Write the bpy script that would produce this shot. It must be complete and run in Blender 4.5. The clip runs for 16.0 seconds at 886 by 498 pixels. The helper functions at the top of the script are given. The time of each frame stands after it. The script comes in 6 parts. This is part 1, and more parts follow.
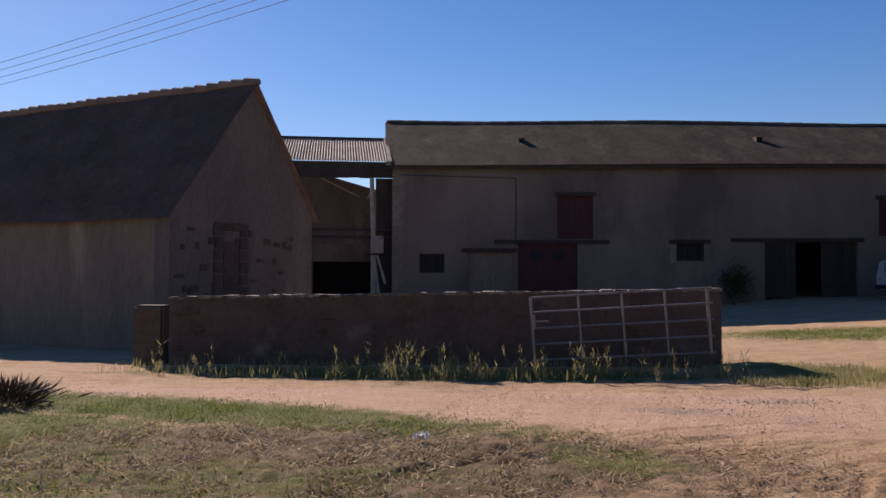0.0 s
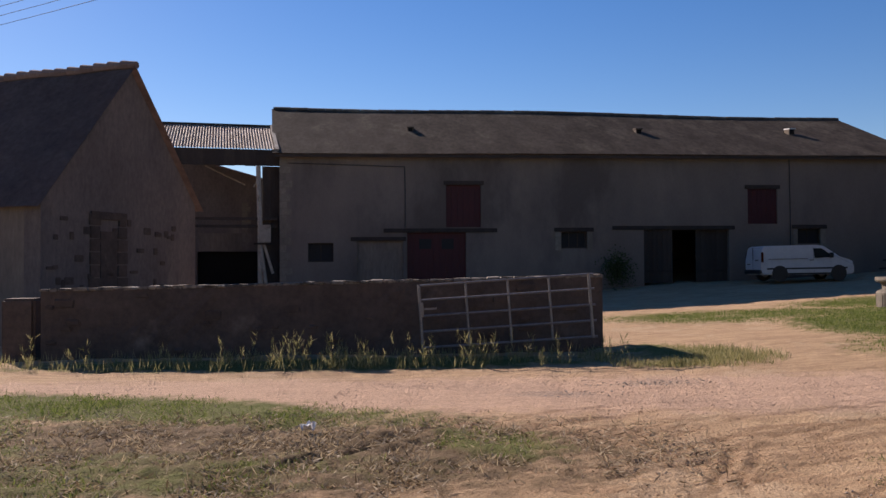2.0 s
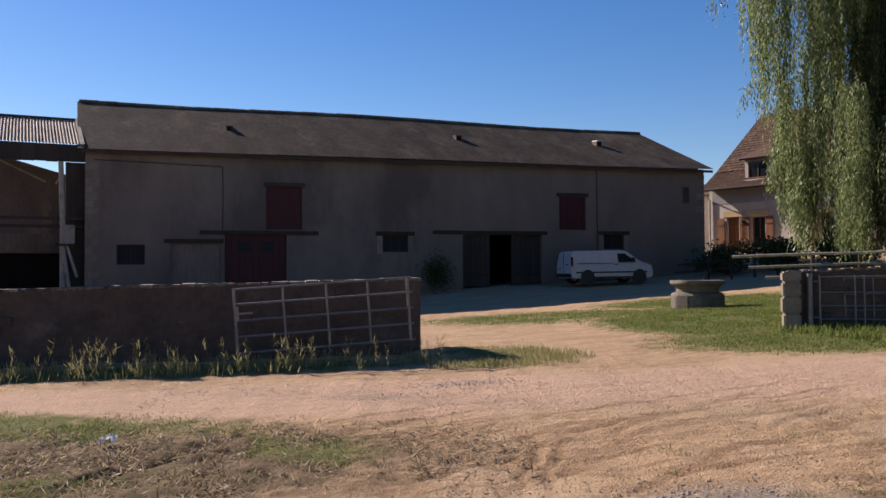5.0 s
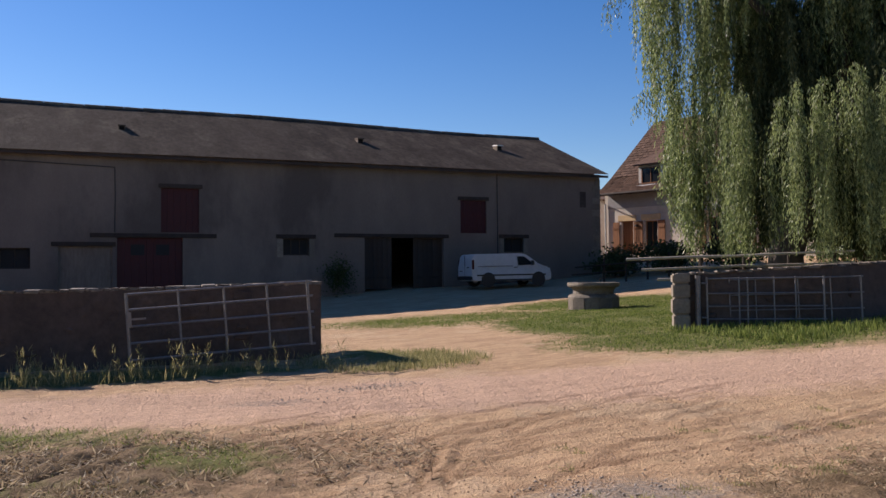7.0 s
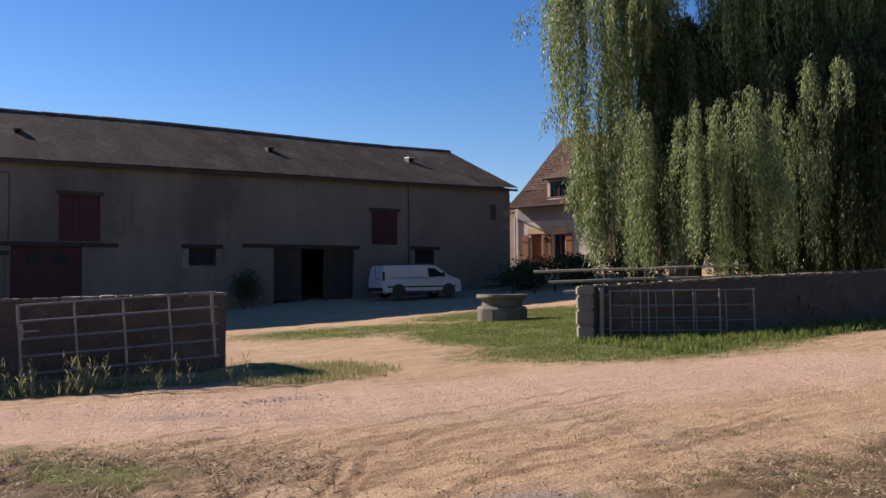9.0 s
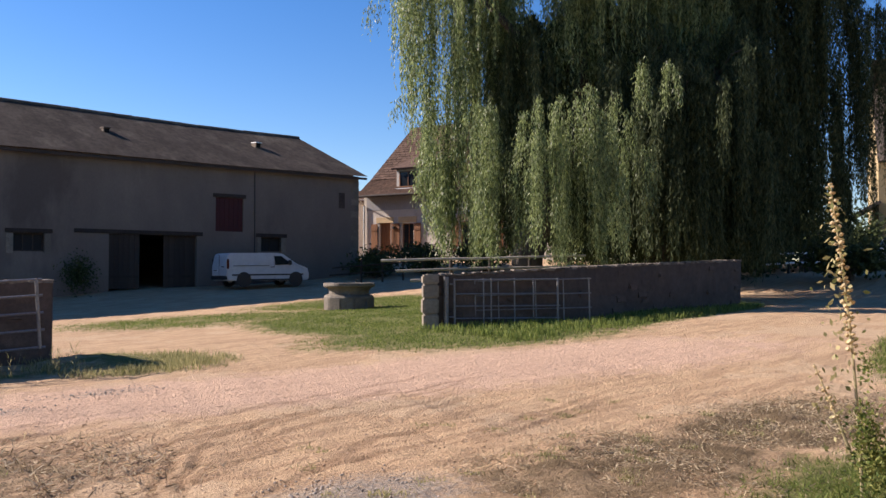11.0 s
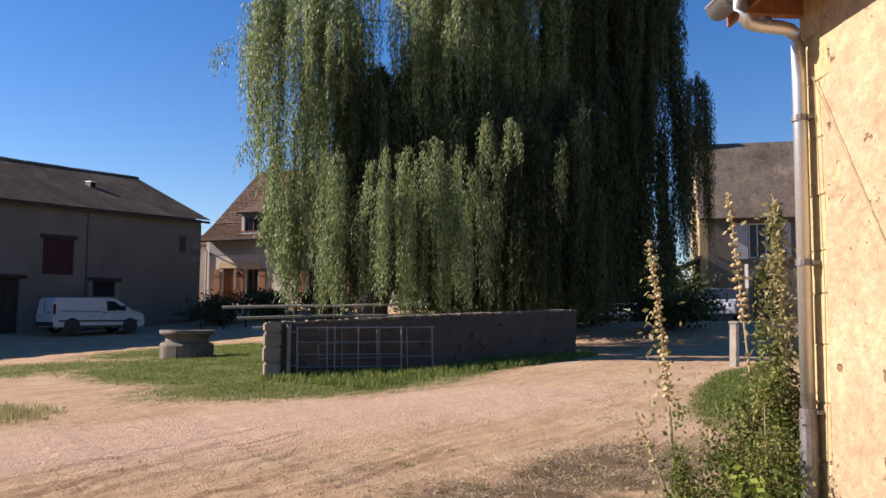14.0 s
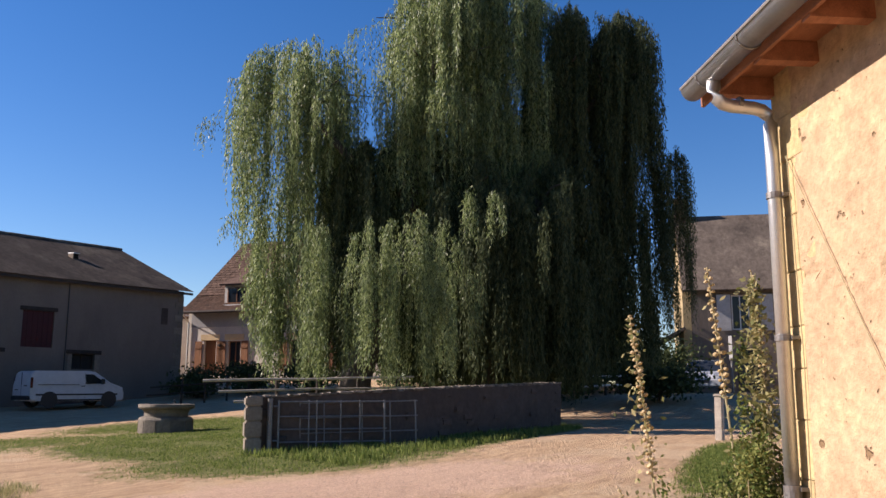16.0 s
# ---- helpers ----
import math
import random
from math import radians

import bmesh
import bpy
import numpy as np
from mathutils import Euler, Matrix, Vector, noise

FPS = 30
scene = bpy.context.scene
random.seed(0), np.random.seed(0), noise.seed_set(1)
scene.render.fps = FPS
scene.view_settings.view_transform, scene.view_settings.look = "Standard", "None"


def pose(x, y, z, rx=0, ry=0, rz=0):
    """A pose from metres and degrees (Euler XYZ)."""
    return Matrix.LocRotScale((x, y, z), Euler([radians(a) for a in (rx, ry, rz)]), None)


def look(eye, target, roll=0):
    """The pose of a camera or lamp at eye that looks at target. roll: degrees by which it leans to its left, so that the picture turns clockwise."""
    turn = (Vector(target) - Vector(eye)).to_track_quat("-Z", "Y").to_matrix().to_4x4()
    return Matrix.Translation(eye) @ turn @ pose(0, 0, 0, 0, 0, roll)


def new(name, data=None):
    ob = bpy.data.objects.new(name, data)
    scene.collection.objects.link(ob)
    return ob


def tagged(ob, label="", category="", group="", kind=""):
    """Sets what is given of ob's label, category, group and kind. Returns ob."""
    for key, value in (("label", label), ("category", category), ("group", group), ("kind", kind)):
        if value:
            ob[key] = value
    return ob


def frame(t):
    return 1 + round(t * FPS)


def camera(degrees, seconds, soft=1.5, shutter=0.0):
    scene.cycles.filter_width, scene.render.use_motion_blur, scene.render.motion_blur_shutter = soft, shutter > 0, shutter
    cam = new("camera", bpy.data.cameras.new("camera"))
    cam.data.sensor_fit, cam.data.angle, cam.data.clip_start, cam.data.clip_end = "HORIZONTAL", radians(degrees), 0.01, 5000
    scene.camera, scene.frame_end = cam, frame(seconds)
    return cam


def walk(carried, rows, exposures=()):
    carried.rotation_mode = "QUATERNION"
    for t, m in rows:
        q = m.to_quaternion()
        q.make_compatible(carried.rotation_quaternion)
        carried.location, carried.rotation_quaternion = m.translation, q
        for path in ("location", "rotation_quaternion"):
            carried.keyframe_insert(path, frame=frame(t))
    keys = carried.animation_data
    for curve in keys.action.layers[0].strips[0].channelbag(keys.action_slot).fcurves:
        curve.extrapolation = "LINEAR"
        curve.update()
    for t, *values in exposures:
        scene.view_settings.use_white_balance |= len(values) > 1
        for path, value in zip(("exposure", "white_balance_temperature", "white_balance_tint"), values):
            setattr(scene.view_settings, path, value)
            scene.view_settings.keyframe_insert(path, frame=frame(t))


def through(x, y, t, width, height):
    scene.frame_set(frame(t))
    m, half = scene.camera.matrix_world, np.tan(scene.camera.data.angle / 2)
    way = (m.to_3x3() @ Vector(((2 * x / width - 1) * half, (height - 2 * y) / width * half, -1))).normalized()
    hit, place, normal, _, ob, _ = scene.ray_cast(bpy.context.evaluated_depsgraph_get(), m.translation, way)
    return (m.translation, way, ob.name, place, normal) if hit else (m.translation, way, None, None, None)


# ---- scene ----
# ---- camera ----
cam = camera(54.87, 16.0, 1.5)
EYE = 1.6
ROWS = [
    (0.0, -0.000, 0.000, 0.000, -0.00, 2.07, -0.18),
    (0.5, 0.003, 0.005, -0.004, -1.45, 1.95, -0.02),
    (1.0, 0.016, 0.006, -0.002, -3.52, 1.75, 0.13),
    (1.5, 0.028, -0.008, 0.002, -5.62, 1.49, 0.32),
    (2.0, 0.037, 0.001, -0.008, -7.35, 1.31, 0.38),
    (2.5, 0.033, -0.004, -0.001, -9.24, 1.18, 0.36),
    (3.0, 0.045, -0.013, 0.000, -11.62, 1.32, 0.24),
    (3.5, 0.063, -0.001, -0.003, -13.99, 1.46, 0.23),
    (4.0, 0.091, 0.033, -0.006, -15.71, 1.45, 0.11),
    (6.5, 0.122, -0.004, -0.009, -24.34, 1.58, 0.65),
    (7.0, 0.123, -0.011, -0.002, -25.74, 1.63, 0.48),
    (7.5, 0.133, -0.027, 0.007, -27.07, 1.81, 0.33),
    (8.0, 0.141, -0.036, -0.000, -28.49, 2.09, 0.27),
    (10.5, 0.195, -0.091, -0.002, -38.63, 1.96, 0.09),
    (11.0, 0.207, -0.097, -0.008, -41.75, 1.60, -0.07),
    (11.5, 0.241, -0.098, -0.012, -44.59, 1.05, -0.15),
    (12.0, 0.258, -0.106, -0.014, -47.31, 0.83, -0.07),
    (12.5, 0.250, -0.122, -0.012, -49.37, 1.20, -0.13),
    (13.0, 0.233, -0.144, -0.010, -50.88, 2.12, -0.33),
    (13.5, 0.212, -0.162, -0.001, -51.62, 3.49, -0.39),
    (14.0, 0.212, -0.173, 0.008, -51.98, 4.82, -0.43),
    (14.5, 0.202, -0.183, 0.012, -52.20, 6.23, -0.46),
    (15.0, 0.190, -0.192, 0.018, -52.35, 7.47, -0.43),
    (15.5, 0.189, -0.199, 0.024, -52.67, 8.49, -0.32),
    (16.0, 0.200, -0.206, 0.033, -53.01, 9.60, -0.30),
]
walk(cam, [(t, pose(x, y, EYE + z, 90 + pitch, roll, yaw)) for t, x, y, z, yaw, pitch, roll in ROWS],
     [(0.0, 0.52, 6750, 26), (2.0, 0.6, 6750, 24), (4.0, 0.72, 6750, 22), (7.0, 0.72, 6500, 22), (9.0, 0.82, 6500, 22), (11.0, 1.14, 6500, 21), (12.5, 1.13, 6500, 21), (14.0, 1.04, 6500, 22), (16.0, 0.97, 6500, 22)])

# ---- light ----
SUN_AZ, SUN_EL = -30.0, 30.5
sun_dir = Vector((math.sin(radians(SUN_AZ)) * math.cos(radians(SUN_EL)), math.cos(radians(SUN_AZ)) * math.cos(radians(SUN_EL)), math.sin(radians(SUN_EL))))
world = bpy.data.worlds.new("sky")
scene.world = world
world.use_nodes = True
wn = world.node_tree
sky = wn.nodes.new("ShaderNodeTexSky")
sky.sky_type = "NISHITA"
sky.sun_disc = False
sky.sun_elevation, sky.sun_rotation = radians(SUN_EL), radians(SUN_AZ)
sky.air_density, sky.dust_density, sky.ozone_density = 1.0, 0.1, 3.0
wn.nodes["Background"].inputs[1].default_value = 0.068
rich = wn.nodes.new("ShaderNodeHueSaturation")
rich.inputs["Hue"].default_value, rich.inputs["Saturation"].default_value = 0.507, 1.33
wn.links.new(sky.outputs[0], rich.inputs["Color"])
wn.links.new(rich.outputs[0], wn.nodes["Background"].inputs[0])
sun = new("sun", bpy.data.lights.new("sun", "SUN"))
sun.data.energy, sun.data.angle, sun.data.color = 5.0, radians(0.5), (1.0, 0.92, 0.8)
sun.matrix_world = look(sun_dir * 80, (0, 0, 0))


# ---- materials ----
def surf(name, a, b, scale=2.0, c=None, cscale=0.5, cut=0.55, rough=0.85, bump=0.3, bscale=30.0, metal=0.0, stretch=(1, 1, 1), spec=0.3, rand=0.0, grain=0.25):
    """A worn surface: two colours by a broad noise, a third in patches, fine grain and relief."""
    m = bpy.data.materials.new(name)
    m.use_nodes = True
    nt = m.node_tree
    n, l = nt.nodes, nt.links
    bs = n["Principled BSDF"]
    co = n.new("ShaderNodeTexCoord")
    mp = n.new("ShaderNodeMapping")
    mp.inputs["Scale"].default_value = stretch
    l.new(co.outputs["Object"], mp.inputs[0])

    def tex(s, detail=6.0, r=0.6):
        t = n.new("ShaderNodeTexNoise")
        t.inputs["Scale"].default_value, t.inputs["Detail"].default_value, t.inputs["Roughness"].default_value = s, detail, r
        l.new(mp.outputs[0], t.inputs["Vector"])
        return t.outputs["Fac"]

    def ramp(fac, p, q):
        r = n.new("ShaderNodeMapRange")
        r.inputs["From Min"].default_value, r.inputs["From Max"].default_value = p, q
        l.new(fac, r.inputs["Value"])
        return r.outputs[0]

    def mix(fac, x, y, kind="MIX"):
        k = n.new("ShaderNodeMix")
        k.data_type, k.blend_type = "RGBA", kind
        for s, v in ((k.inputs[0], fac), (k.inputs[6], x), (k.inputs[7], y)):
            if isinstance(v, (tuple, float, int)):
                s.default_value = (*v, 1) if isinstance(v, tuple) else v
            else:
                l.new(v, s)
        return k.outputs[2]

    col = mix(ramp(tex(scale), 0.32, 0.68), a, b)
    if c:
        col = mix(ramp(tex(cscale, 5.0, 0.65), cut, cut + 0.13), col, c)
    fine = tex(bscale, 4.0, 0.7)
    dark = n.new("ShaderNodeMapRange")
    dark.inputs["From Min"].default_value, dark.inputs["From Max"].default_value = 0.3, 0.7
    dark.inputs["To Min"].default_value, dark.inputs["To Max"].default_value = 1 - grain, 1 + grain * 0.6
    l.new(fine, dark.inputs["Value"])
    val = dark.outputs[0]
    if rand:
        ob = n.new("ShaderNodeObjectInfo")
        rr = n.new("ShaderNodeMapRange")
        rr.inputs["To Min"].default_value, rr.inputs["To Max"].default_value = 1 - rand, 1 + rand
        l.new(ob.outputs["Random"], rr.inputs["Value"])
        mu = n.new("ShaderNodeMath")
        mu.operation = "MULTIPLY"
        l.new(val, mu.inputs[0])
        l.new(rr.outputs[0], mu.inputs[1])
        val = mu.outputs[0]
    hsv = n.new("ShaderNodeHueSaturation")
    l.new(col, hsv.inputs["Color"])
    l.new(val, hsv.inputs["Value"])
    l.new(hsv.outputs[0], bs.inputs["Base Color"])
    bs.inputs["Roughness"].default_value, bs.inputs["Metallic"].default_value = rough, metal
    bs.inputs["Specular IOR Level"].default_value = spec
    if bump:
        bp = n.new("ShaderNodeBump")
        bp.inputs["Strength"].default_value, bp.inputs["Distance"].default_value = bump, 0.02
        l.new(fine, bp.inputs["Height"])
        l.new(bp.outputs[0], bs.inputs["Normal"])
    return m


def leafy(name, a, b, through=0.35, rough=0.65, spec=0.12):
    """Thin leaves: two greens per leaf, light shining through."""
    m = bpy.data.materials.new(name)
    m.use_nodes = True
    n, l = m.node_tree.nodes, m.node_tree.links
    bs = n["Principled BSDF"]
    geo = n.new("ShaderNodeNewGeometry")
    k = n.new("ShaderNodeMix")
    k.data_type = "RGBA"
    k.inputs[6].default_value, k.inputs[7].default_value = (*a, 1), (*b, 1)
    l.new(geo.outputs["Random Per Island"], k.inputs[0])
    l.new(k.outputs[2], bs.inputs["Base Color"])
    bs.inputs["Roughness"].default_value, bs.inputs["Specular IOR Level"].default_value = rough, spec
    tr = n.new("ShaderNodeBsdfTranslucent")
    l.new(k.outputs[2], tr.inputs["Color"])
    ms = n.new("ShaderNodeMixShader")
    ms.inputs[0].default_value = through
    l.new(bs.outputs[0], ms.inputs[1])
    l.new(tr.outputs[0], ms.inputs[2])
    l.new(ms.outputs[0], n["Material Output"].inputs["Surface"])
    return m


def plain(name, col, rough=0.5, metal=0.0, spec=0.5):
    return surf(name, col, tuple(x * 0.88 for x in col), 4.0, rough=rough, bump=0.05, metal=metal, spec=spec, grain=0.08)


GREY_RENDER = surf("grey_lime_render", (0.208, 0.168, 0.134), (0.15, 0.122, 0.0995), 0.5, (0.108, 0.0874, 0.0726), 0.22, 0.5, bump=0.12, bscale=14, grain=0.1, stretch=(1, 1, 0.45))
DARK_RENDER = surf("dirty_dark_render", (0.169, 0.137, 0.117), (0.111, 0.091, 0.0806), 0.8, (0.234, 0.189, 0.15), 0.35, 0.58, bump=0.6, bscale=9, stretch=(1, 1, 0.5))
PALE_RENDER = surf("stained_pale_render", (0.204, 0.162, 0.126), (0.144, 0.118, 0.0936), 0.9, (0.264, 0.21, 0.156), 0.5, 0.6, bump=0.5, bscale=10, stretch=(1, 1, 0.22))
SLATE = surf("weathered_slate_roof", (0.17, 0.135, 0.105), (0.085, 0.068, 0.055), 0.8, (0.22, 0.18, 0.135), 0.55, 0.54, bump=0.8, bscale=5, stretch=(1, 0.3, 1), rough=0.9, spec=0.1, grain=0.35)
OLD_TILE = surf("old_dark_roof_tile", (0.23, 0.175, 0.155), (0.16, 0.122, 0.11), 0.7, (0.26, 0.205, 0.17), 0.4, 0.58, bump=0.6, bscale=6, rough=0.95, spec=0.05, rand=0.15)
BROWN_TILE = surf("brown_clay_tile", (0.13, 0.078, 0.054), (0.07, 0.045, 0.034), 3.5, (0.2, 0.135, 0.095), 6.0, 0.56, bump=0.9, bscale=9, rough=0.9, spec=0.1, rand=0.25)
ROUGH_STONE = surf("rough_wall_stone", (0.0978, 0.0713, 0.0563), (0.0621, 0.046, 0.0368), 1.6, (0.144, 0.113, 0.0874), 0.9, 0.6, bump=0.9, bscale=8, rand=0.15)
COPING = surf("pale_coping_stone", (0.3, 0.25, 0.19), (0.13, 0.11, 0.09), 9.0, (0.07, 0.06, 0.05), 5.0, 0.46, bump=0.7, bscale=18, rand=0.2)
QUOIN = surf("dressed_limestone", (0.24, 0.2, 0.15), (0.17, 0.145, 0.112), 1.5, (0.16, 0.14, 0.11), 1.2, 0.58, bump=0.4, bscale=16, rand=0.15)
RED_PAINT = surf("faded_red_paint", (0.075, 0.013, 0.015), (0.05, 0.011, 0.012), 1.5, (0.045, 0.012, 0.012), 0.8, 0.58, rough=0.6, bump=0.2, stretch=(3, 3, 0.5))
DARK_WOOD = surf("dark_old_wood", (0.06, 0.045, 0.035), (0.035, 0.027, 0.022), 2.0, bump=0.4, stretch=(1, 1, 0.3), rand=0.2)
GREY_WOOD = surf("silvered_wood", (0.42, 0.37, 0.3), (0.29, 0.25, 0.2), 2.5, (0.15, 0.13, 0.1), 1.5, 0.58, bump=0.4, bscale=35, rand=0.15)
BROWN_WOOD = surf("brown_shutter_wood", (0.26, 0.12, 0.055), (0.17, 0.08, 0.04), 2.0, bump=0.3, stretch=(4, 4, 0.5), rand=0.15)
# near-black that puts the shade inside openings into colour
OPENING_SHADE = plain("opening_shade_black", (0.02, 0.018, 0.016), 0.95, spec=0.05)
CORRUGATED = surf("rusty_corrugated_iron", (0.5, 0.42, 0.36), (0.36, 0.28, 0.22), 0.9, (0.3, 0.18, 0.12), 0.7, 0.56, rough=0.75, metal=0.0, bump=0.15)
GALVANISED = surf("galvanised_steel", (0.24, 0.23, 0.22), (0.17, 0.16, 0.15), 5.0, (0.17, 0.14, 0.12), 3.0, 0.6, rough=0.5, metal=0.55, bump=0.1)
ZINC = surf("zinc", (0.62, 0.61, 0.58), (0.5, 0.49, 0.47), 3.0, (0.42, 0.4, 0.37), 5.0, 0.6, rough=0.38, metal=0.75, bump=0.05, grain=0.08)
STUCCO = surf("sandy_lime_stucco", (0.46, 0.325, 0.2), (0.38, 0.265, 0.16), 1.2, (0.49, 0.355, 0.21), 1.7, 0.52, rough=0.95, bump=1.0, bscale=11, spec=0.1)
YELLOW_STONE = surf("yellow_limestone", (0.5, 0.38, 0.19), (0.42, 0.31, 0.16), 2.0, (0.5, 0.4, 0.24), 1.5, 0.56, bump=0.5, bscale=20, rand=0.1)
RUST_WOOD = surf("red_brown_rafter_wood", (0.34, 0.14, 0.07), (0.22, 0.09, 0.045), 3.0, bump=0.3, stretch=(1, 4, 4), rand=0.15)
HOUSE_RENDER = surf("cream_house_render", (0.58, 0.52, 0.44), (0.47, 0.42, 0.36), 0.9, (0.4, 0.36, 0.31), 0.5, 0.58, bump=0.3, bscale=15)
# grey for the shade that the deep eaves throw on the render
EAVE_SHADE = surf("eave_shade_grey", (0.33, 0.32, 0.32), (0.26, 0.25, 0.25), 1.0, bump=0.3)
OCHRE = surf("ochre_stone_trim", (0.55, 0.4, 0.22), (0.45, 0.33, 0.19), 2.0, bump=0.3, rand=0.1)
WHITE_PAINT = plain("white_paint", (0.75, 0.74, 0.71), 0.5)
WORN_WHITE = surf("worn_white_paint", (0.5, 0.49, 0.47), (0.4, 0.39, 0.37), 4.0, bump=0.1)
VAN_WHITE = plain("white_car_paint", (0.6, 0.6, 0.6), 0.28)
SILVER = plain("silver_car_paint", (0.6, 0.61, 0.62), 0.3, 0.3)
RUBBER = plain("black_rubber", (0.02, 0.02, 0.02), 0.8)
BLACK_TRIM = plain("black_plastic_trim", (0.03, 0.03, 0.032), 0.5)
GLASS_DARK = plain("dark_window_glass", (0.02, 0.024, 0.028), 0.12, spec=0.3)
DUSTY_GLASS = plain("dusty_barn_glass", (0.03, 0.03, 0.03), 0.6, spec=0.1)
RED_LENS = plain("red_lamp_lens", (0.1, 0.012, 0.012), 0.25)
CLEAR_LENS = plain("clear_lamp_lens", (0.6, 0.62, 0.64), 0.1)
ALLOY = plain("wheel_alloy", (0.35, 0.35, 0.36), 0.35, 0.8)
BARK = surf("willow_bark", (0.1, 0.078, 0.058), (0.06, 0.048, 0.037), 3.0, bump=1.0, bscale=12, stretch=(1, 1, 0.25))
WELL_STONE = surf("lichened_well_stone", (0.2, 0.17, 0.13), (0.11, 0.095, 0.075), 2.5, (0.11, 0.096, 0.078), 2.0, 0.55, bump=0.6, bscale=16, rand=0.12)
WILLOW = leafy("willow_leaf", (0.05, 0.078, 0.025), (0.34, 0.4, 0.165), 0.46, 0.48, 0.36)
# the darker tree's leaf, its colour also carrying shade inside the crowns
DULL_SHADE_WILLOW = leafy("dull_shaded_willow_leaf", (0.022, 0.034, 0.014), (0.1, 0.12, 0.055), 0.3)
GRASS = leafy("meadow_grass", (0.06, 0.1, 0.02), (0.23, 0.265, 0.07), 0.4)


def pitted_stucco():
    """The sandy render again, with small broken pits, broken all over."""
    m = STUCCO.copy()
    m.name = "pitted_lime_stucco"
    n, l = m.node_tree.nodes, m.node_tree.links
    bs = n["Principled BSDF"]
    co = n.new("ShaderNodeTexCoord")

    def noisy(scale, detail):
        t = n.new("ShaderNodeTexNoise")
        t.inputs["Scale"].default_value, t.inputs["Detail"].default_value = scale, detail
        l.new(co.outputs["Object"], t.inputs["Vector"])
        return t.outputs["Fac"]

    def steps(value, p, q):
        r = n.new("ShaderNodeMapRange")
        r.inputs["From Min"].default_value, r.inputs["From Max"].default_value = p, q
        l.new(value, r.inputs["Value"])
        return r.outputs[0]

    def mixed(fac, base, colour):
        k = n.new("ShaderNodeMix")
        k.data_type = "RGBA"
        l.new(fac, k.inputs[0])
        l.new(base, k.inputs[6])
        k.inputs[7].default_value = (*colour, 1)
        return k.outputs[2]

    base = bs.inputs["Base Color"].links[0].from_socket
    pits = steps(noisy(6.5, 9.0), 0.66, 0.7)
    specks = steps(noisy(24.0, 6.0), 0.7, 0.76)
    # the dents are also coloured dark, in place of the shade inside them
    col = mixed(pits, base, (0.2, 0.13, 0.07))
    col = mixed(specks, col, (0.24, 0.16, 0.09))
    l.new(col, bs.inputs["Base Color"])
    dent = n.new("ShaderNodeMath")
    dent.operation = "ADD"
    l.new(pits, dent.inputs[0])
    l.new(specks, dent.inputs[1])
    bp = n.new("ShaderNodeBump")
    bp.invert = True
    bp.inputs["Strength"].default_value, bp.inputs["Distance"].default_value = 1.0, 0.02
    l.new(dent.outputs[0], bp.inputs["Height"])
    l.new(bs.inputs["Normal"].links[0].from_socket, bp.inputs["Normal"])
    l.new(bp.outputs[0], bs.inputs["Normal"])
    return m


PITTED = pitted_stucco()
DRY_GRASS = leafy("dry_grass", (0.11, 0.075, 0.04), (0.6, 0.49, 0.32), 0.25)
WEED = leafy("tall_weed", (0.13, 0.14, 0.045), (0.46, 0.4, 0.2), 0.4)
BUSH_LEAF = leafy("shrub_leaf", (0.055, 0.095, 0.022), (0.25, 0.25, 0.075), 0.3)
BRIGHT_LEAF = leafy("bright_broad_leaf", (0.14, 0.22, 0.035), (0.3, 0.36, 0.08), 0.4)
POD = leafy("dry_seed_pod", (0.42, 0.3, 0.14), (0.62, 0.5, 0.3), 0.2)
STALK = plain("dry_stalk", (0.36, 0.3, 0.16), 0.8)
FAR_LEAF = leafy("far_foliage", (0.03, 0.045, 0.018), (0.09, 0.11, 0.04), 0.25)
GRAVEL_STONE = surf("gravel_pebble", (0.52, 0.37, 0.27), (0.36, 0.26, 0.2), 2.0, bump=0.2)
CABLE = plain("black_cable", (0.025, 0.025, 0.028), 0.7)


# ---- mesh helpers ----
def part(name, bm, material, parent=None, label="", smooth=False):
    me = bpy.data.meshes.new(name)
    if smooth:
        for f in bm.faces:
            f.smooth = True
    bm.normal_update()
    bm.to_mesh(me)
    bm.free()
    me.materials.append(material)
    ob = new(name, me)
    ob.parent = parent
    if label:
        ob["label"] = label
    return ob


def raw(name, verts, faces, material, parent=None):
    """A mesh from numpy arrays: verts (n,3), faces (m,k) with one k."""
    me = bpy.data.meshes.new(name)
    verts, faces = np.asarray(verts, dtype=np.float32), np.asarray(faces, dtype=np.int32)
    k = faces.shape[1]
    me.vertices.add(len(verts))
    me.vertices.foreach_set("co", verts.ravel())
    me.loops.add(faces.size)
    me.loops.foreach_set("vertex_index", faces.ravel())
    me.polygons.add(len(faces))
    me.polygons.foreach_set("loop_start", np.arange(0, faces.size, k, dtype=np.int32))
    me.polygons.foreach_set("loop_total", np.full(len(faces), k, dtype=np.int32))
    me.update(calc_edges=True)
    me.materials.append(material)
    ob = new(name, me)
    ob.parent = parent
    return ob


def thing(name, m, label, category, group="", kind=""):
    ob = new(name)
    ob.matrix_world = m
    ob.empty_display_size = 0.2
    return tagged(ob, label, category, group, kind)


